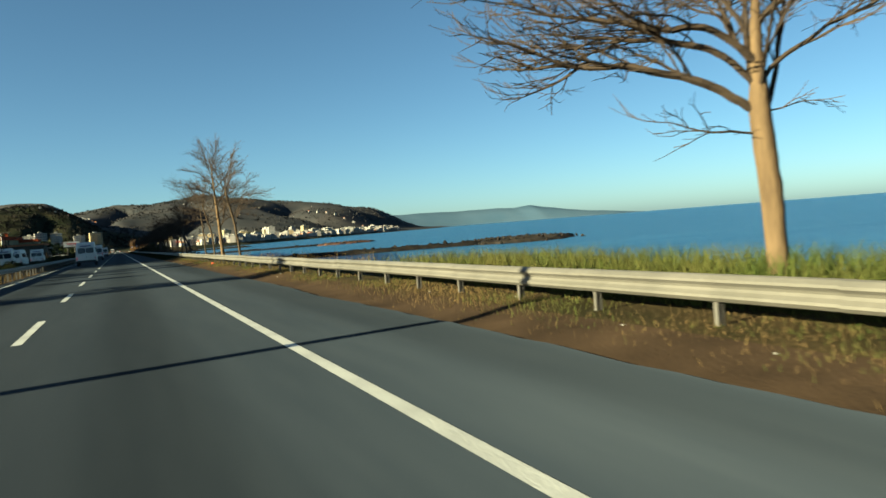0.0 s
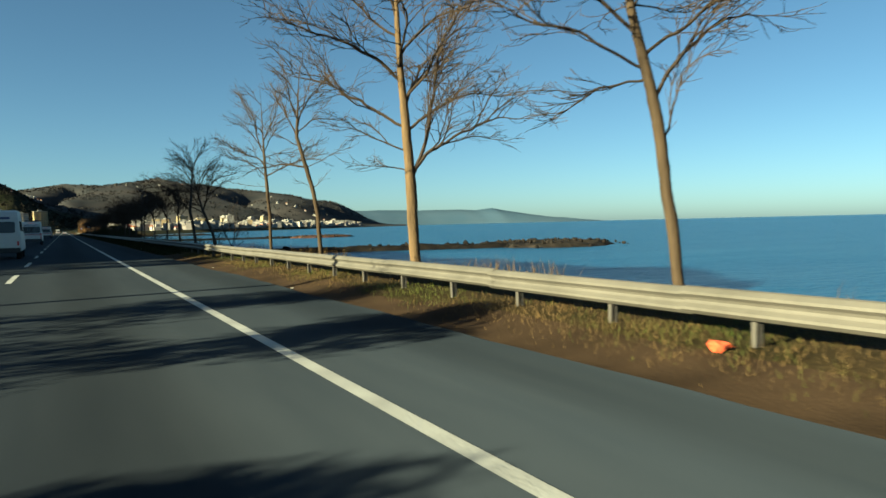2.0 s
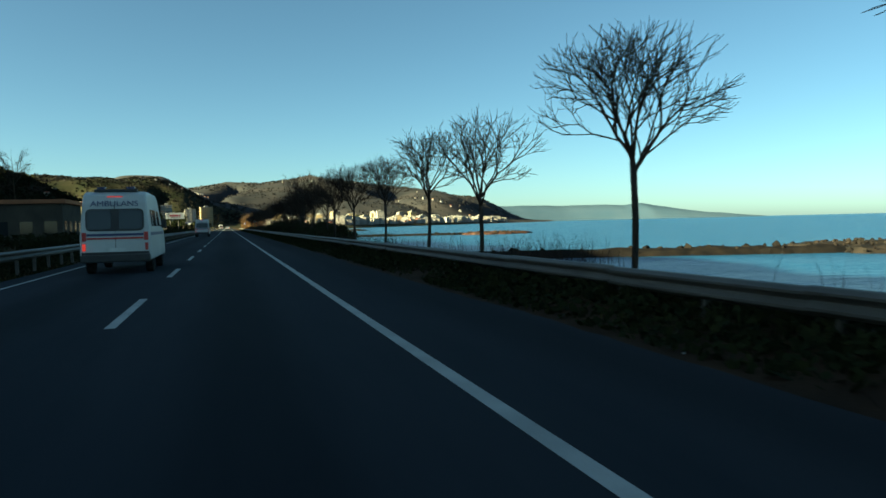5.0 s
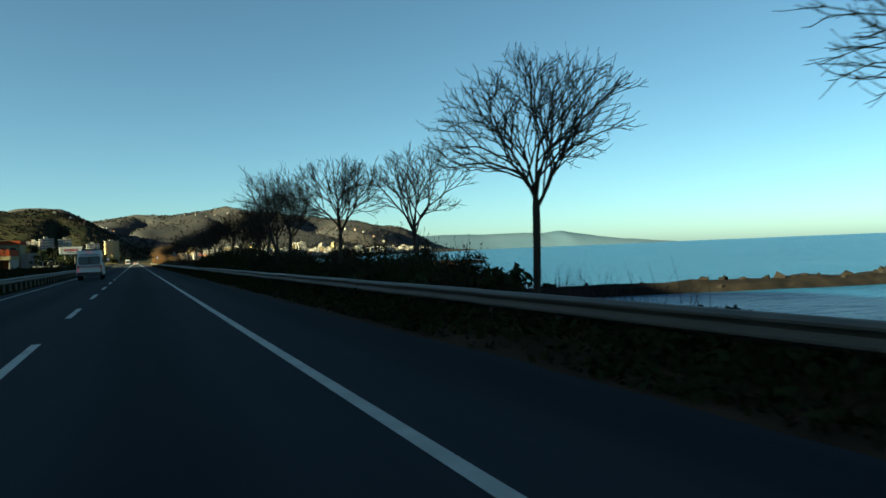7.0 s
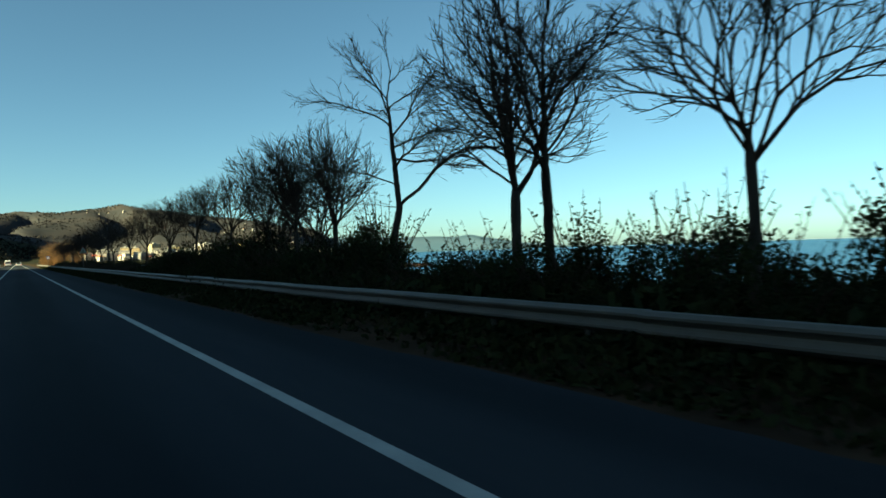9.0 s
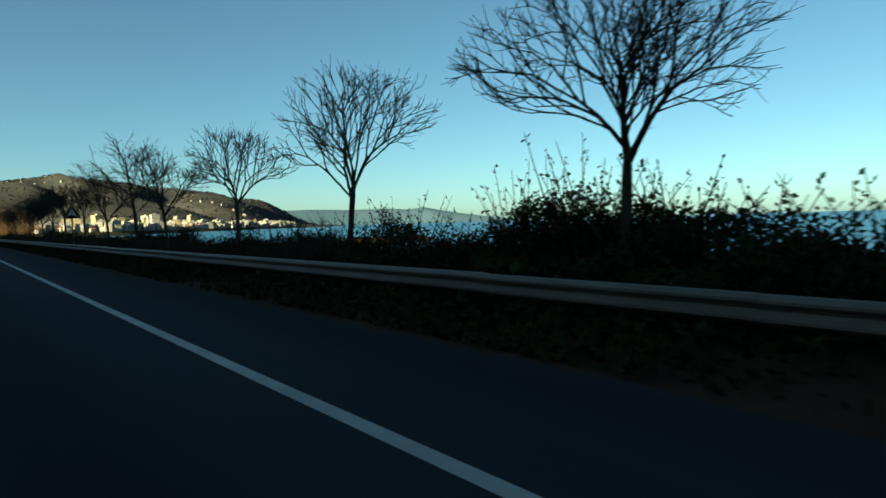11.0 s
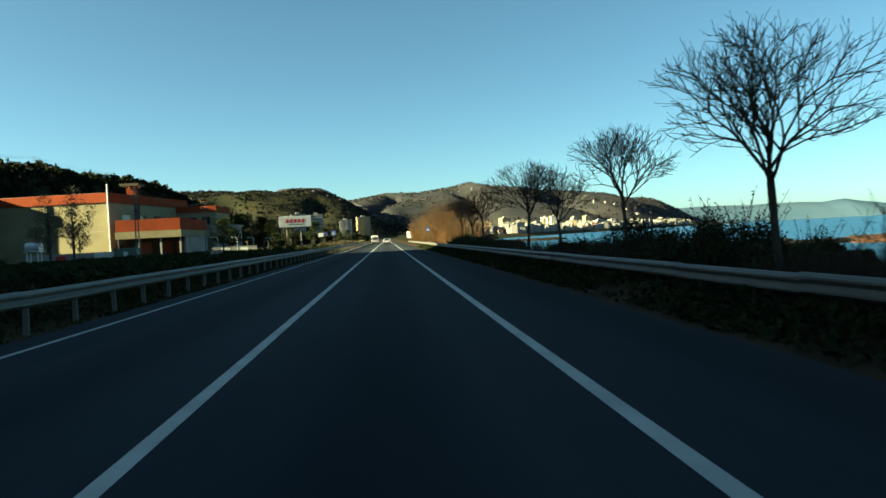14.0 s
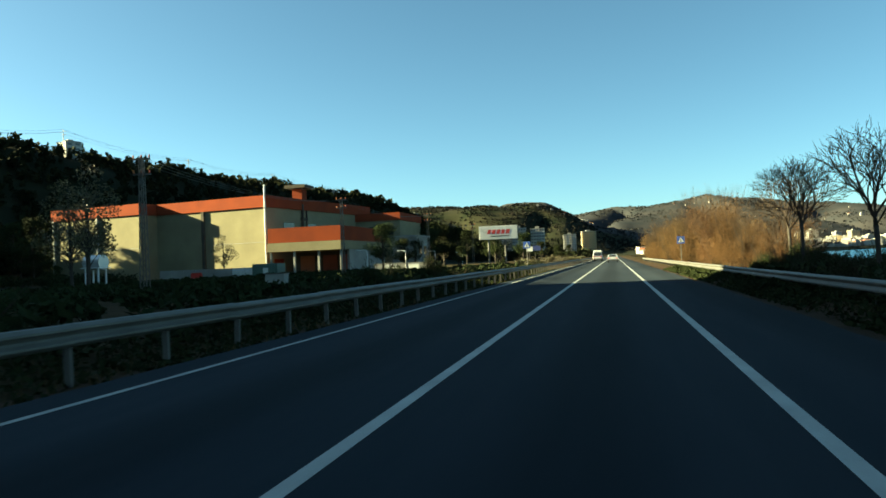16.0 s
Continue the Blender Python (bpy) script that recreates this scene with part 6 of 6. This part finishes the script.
for x, y in ((-28.4, 415.1), (-28.7, 432.0), (-29.1, 450.5), (-28.6, 470.0)):
    street_lamp(x, y)
low_wall = thing("yard_wall", "white yard wall, greyed for shade, beside the factory gate", "wall", pose(-33.5, 432, 0))
# every other white panel is greyed in place of shade
for k in range(5):
    boxes("wall_panel", "concrete" if k % 2 == 0 else "signface", low_wall, (k * 1.7, k * 1.7 + 1.62, 0, 0.2, -0.3, 1.35))
boxes("coping", "concrete", low_wall, (-0.1, 8.5, -0.05, 0.25, 1.35, 1.45))

# ---------------------------------------------------------------- billboard
def billboard():
    root = thing("billboard", "large white billboard with red mark on steel posts", "billboard", pose(-26.5, 502, float(land(-26.5, 502)), 0, 0, 6))
    boxes("panel", "board", root, (-4.6, 4.6, -0.15, 0.15, 6.2, 9.4), bevel=0.05)
    boxes("frame", "post", root, (-4.75, 4.75, -0.1, 0.2, 9.4, 9.52), (-4.75, 4.75, -0.1, 0.2, 6.08, 6.2), (-4.75, -4.6, -0.1, 0.2, 6.2, 9.4), (4.6, 4.75, -0.1, 0.2, 6.2, 9.4))
    # the maker's mark as plain slanted shapes
    for k in range(5):
        x = -2.7 + 1.12 * k
        panel("mark", "redpaint", root, [(x, -0.16, 7.45), (x + 0.8, -0.16, 7.45), (x + 1.05, -0.16, 8.5), (x + 0.25, -0.16, 8.5)])
    boxes("caption_bar", "post", root, (-1.9, 2.6, -0.17, -0.155, 6.85, 7.05))
    for x in (-2.4, 1.6):
        bm = bmesh.new()
        add_tube(bm, [(x, 0.2, -0.5), (x, 0.2, 6.3)], 0.22, 10)
        part("post", bm, "post", root)
    return root


billboard()
for x, y, w, h, z in ((-19.5, 505, 1.5, 1.1, 3.0), (-22.0, 540, 3.2, 1.4, 3.4)):
    b = thing("direction_sign", "small road direction sign on a grey post", "road sign", pose(x, y, float(land(x, y))), "direction signs")
    boxes("plate", "signface" if w < 2 else "navy", b, (-w / 2, w / 2, -0.03, 0.0, z, z + h))
    boxes("post", "post", b, (-0.06, 0.06, 0.0, 0.1, -0.4, z + h))

# ---------------------------------------------------------------- apartment blocks, houses, town
def block(name, label, w, d, h, floors, bays, wall="house", roof_kind="flat", group="", balconies=False):
    """A rendered block with rows of windows; its front faces -y."""
    root = thing(name, label, "building", group=group)
    boxes("wall", wall, root, (-w / 2, w / 2, -d / 2, d / 2, -4, h))
    bm = bmesh.new()
    if roof_kind == "flat":
        add_box(bm, -w / 2 - 0.3, w / 2 + 0.3, -d / 2 - 0.3, d / 2 + 0.3, h, h + 0.5)
        add_box(bm, -w * 0.18, w * 0.12, -d * 0.15, d * 0.2, h + 0.5, h + 2.6)
    else:
        e, r = 0.6, 0.28 * d
        vs = [bm.verts.new(p) for p in ((-w / 2 - e, -d / 2 - e, h), (w / 2 + e, -d / 2 - e, h), (w / 2 + e, d / 2 + e, h), (-w / 2 - e, d / 2 + e, h), (-w * 0.28, 0, h + r), (w * 0.28, 0, h + r))]
        for f in ((0, 1, 5, 4), (2, 3, 4, 5), (1, 2, 5), (3, 0, 4), (3, 2, 1, 0)):
            bm.faces.new([vs[i] for i in f])
    part("roof", bm, "roof" if roof_kind != "flat" else "concrete", root)
    fh = h / floors
    bm = bmesh.new()
    for k in range(floors):
        z = k * fh + 0.32 * fh
        for j in range(bays):
            x = -w / 2 + w * (j + 0.5) / bays
            add_box(bm, x - 0.30 * w / bays, x + 0.30 * w / bays, -d / 2 - 0.06, -d / 2, z, z + 0.45 * fh)
        nb = max(1, int(bays * d / w))
        for j in range(nb):
            y = -d / 2 + d * (j + 0.5) / nb
            for s in (-1, 1):
                add_box(bm, s * w / 2 - 0.06 * (s < 0), s * w / 2 + 0.06 * (s > 0), y - 0.28 * d / nb, y + 0.28 * d / nb, z, z + 0.45 * fh)
        if balconies:
            for j in range(bays // 2):
                x = -w / 2 + w * (2 * j + 1) / bays
                boxes("balcony", wall, root, (x - 0.35 * w / bays, x + 0.35 * w / bays, -d / 2 - 1.2, -d / 2, k * fh - 0.1, k * fh + 0.95))
    tagged(part("glazing", bm, "window", root), kind="stuff")
    return root


def stand(ob, x, y, turn, first=True, sink=0.0):
    m = pose(x, y, float(land(x, y)) - sink, 0, 0, turn)
    if first:
        ob.matrix_basis = m
        return ob
    return copy_thing(ob, m)


tower = block("apartment_tower", "tall ochre apartment tower with rows of windows", 18, 16, 32.5, 11, 6, "houseyellow", balconies=True)
stand(tower, -31, 1262, 8)
tower2 = block("apartment_tower", "pale apartment tower partly shaded beside trees", 16, 15, 29, 10, 5, "house", balconies=True)
stand(tower2, -54, 1240, 5)
for k, (x, y, tn, size) in enumerate(((-84, 975, 10, 1.0), (-68, 988, 4, 0.97), (-99, 1010, -8, 0.93))):
    if k == 0:
        apt = block("apartment_house", "tall pale apartment house among the trees below the slope", 13, 12, 29, 10, 5, "house", balconies=True, group="slope apartments")
    ob = stand(apt, x, y, tn, k == 0)
    ob.matrix_basis = ob.matrix_basis @ Matrix.Scale(size, 4)

kinds = [("white", 14, 12, 15, 5, 4, "house", "flat"), ("cream", 18, 13, 21, 7, 5, "house", "flat"), ("ochre", 15, 13, 24, 8, 4, "houseyellow", "flat"), ("pale", 12, 11, 9, 3, 3, "house", "hip"),
         ("white", 20, 14, 18, 6, 6, "house", "flat"), ("small white", 10, 9, 7, 2, 3, "house", "hip"), ("tall cream", 15, 14, 30, 10, 4, "house", "flat")]
town = [block("town_building", f"{c} sunlit town building by the bay", w, d, h, f, b, wl, rf, "town by the bay") for c, w, d, h, f, b, wl, rf in kinds]
seen = set()
rt = random.Random(9)
count = 0
while count < 296:
    f = rt.random()
    y0 = 1390 + 840 * f ** 1.1
    inset = rt.uniform(14, 60 + 190 * (1 - f) * (0.4 + 0.6 * rt.random()))
    x = float(np.interp(y0, COAST_Y, COAST_X)) - inset
    if x < 40:
        continue
    k = 6 if count == 3 else rt.choices(range(7), (4, 4, 2, 5, 3, 5, 1.2 if 0.1 < f < 0.45 else 0))[0]
    if f > 0.6 and count > 3 and k in (1, 2, 6):
        k = 5
    ob = stand(town[k], x, y0, rt.uniform(-25, 35), k not in seen)
    ob.matrix_basis = ob.matrix_basis @ Matrix.Scale(rt.uniform(0.65, 1.15), 4)
    seen.add(k)
    count += 1
hill_kinds = [block("hill_house", "white house scattered on the hillside", 12, 10, 7.5, 2, 3, "house", "hip", "hill houses"), block("hill_house", "pale block standing on the hill crest", 16, 11, 11, 3, 4, "house", "flat", "hill houses")]
seen = set()
spots = []
while len(spots) < 26:
    x, y = rt.uniform(-700, 900), rt.uniform(2250, 3000)
    z = float(land(x, y))
    if z > 25:
        spots.append((x, y, 0.5))
spots += [(-150, 1790, 0.6), (-175, 1795, 0.6), (-120, 1780, 0.6), (-240, 1800, 0.7), (-95, 1775, 0.6), (-300, 1790, 0.6), (-233, 597, 1.2), (-268, 690, 1.1), (-280, 610, 0.9), (-236, 800, 0.9), (-225, 880, 0.9), (-190, 1000, 0.9), (-175, 905, 0.8)]
spots += [(-90 + 8 * k, 2480 + 15 * (k % 3), 0.9) for k in range(5)] + [(170 + 34 * k, 2830 - 25 * (k % 3), 0.5) for k in range(4)] + [(620 + 22 * k, 2420 - 30 * k, 1.0) for k in range(8)]
for x, y, s in spots:
    k = rt.randrange(2)
    ob = stand(hill_kinds[k], x, y, rt.uniform(-30, 30), k not in seen)
    ob.matrix_basis = ob.matrix_basis @ Matrix.Scale(s, 4)
    seen.add(k)


def far_houses(n, seed):
    """Small houses too many and too far off to count: plain walls under hipped roofs."""
    rng = np.random.default_rng(seed)
    walls, wf, roofs, rf = [], [], [], []
    while len(walls) < n * 8:
        f = rng.uniform()
        y = 1370 + 930 * f
        x = float(np.interp(y, COAST_Y, COAST_X)) - rng.uniform(8, 60 + 260 * (1 - f) * rng.uniform())
        if x < 40:
            continue
        z = float(land(x, y))
        w, d, h = rng.uniform(3.5, 7.0), rng.uniform(3.5, 6.0), rng.uniform(5.0, 15.0)
        a = rng.uniform(-0.5, 0.6)
        c, q = math.cos(a), math.sin(a)
        ring = [(x + c * u * w - q * v * d, y + q * u * w + c * v * d) for u, v in ((-1, -1), (1, -1), (1, 1), (-1, 1))]
        k = len(walls)
        walls += [(px, py, z - 4) for px, py in ring] + [(px, py, z + h) for px, py in ring]
        wf += [(k + i, k + (i + 1) % 4, k + 4 + (i + 1) % 4, k + 4 + i) for i in range(4)]
        k = len(roofs)
        roofs += [(x + (px - x) * 1.12, y + (py - y) * 1.12, z + h - 0.1) for px, py in ring] + [(x, y, z + h + rng.uniform(0.2, 1.4))]
        rf += [(k + i, k + (i + 1) % 4, k + 4) for i in range(4)] + [(k + 3, k + 2, k + 1, k)]
    root = thing("far_houses", "small pale flat-topped houses crowding the bay", "houses", kind="stuff")
    tagged(mesh_part("walls", walls, wf, "house", root), kind="stuff")
    tagged(mesh_part("roofs", roofs, rf, "concrete", root), kind="stuff")


far_houses(460, 77)
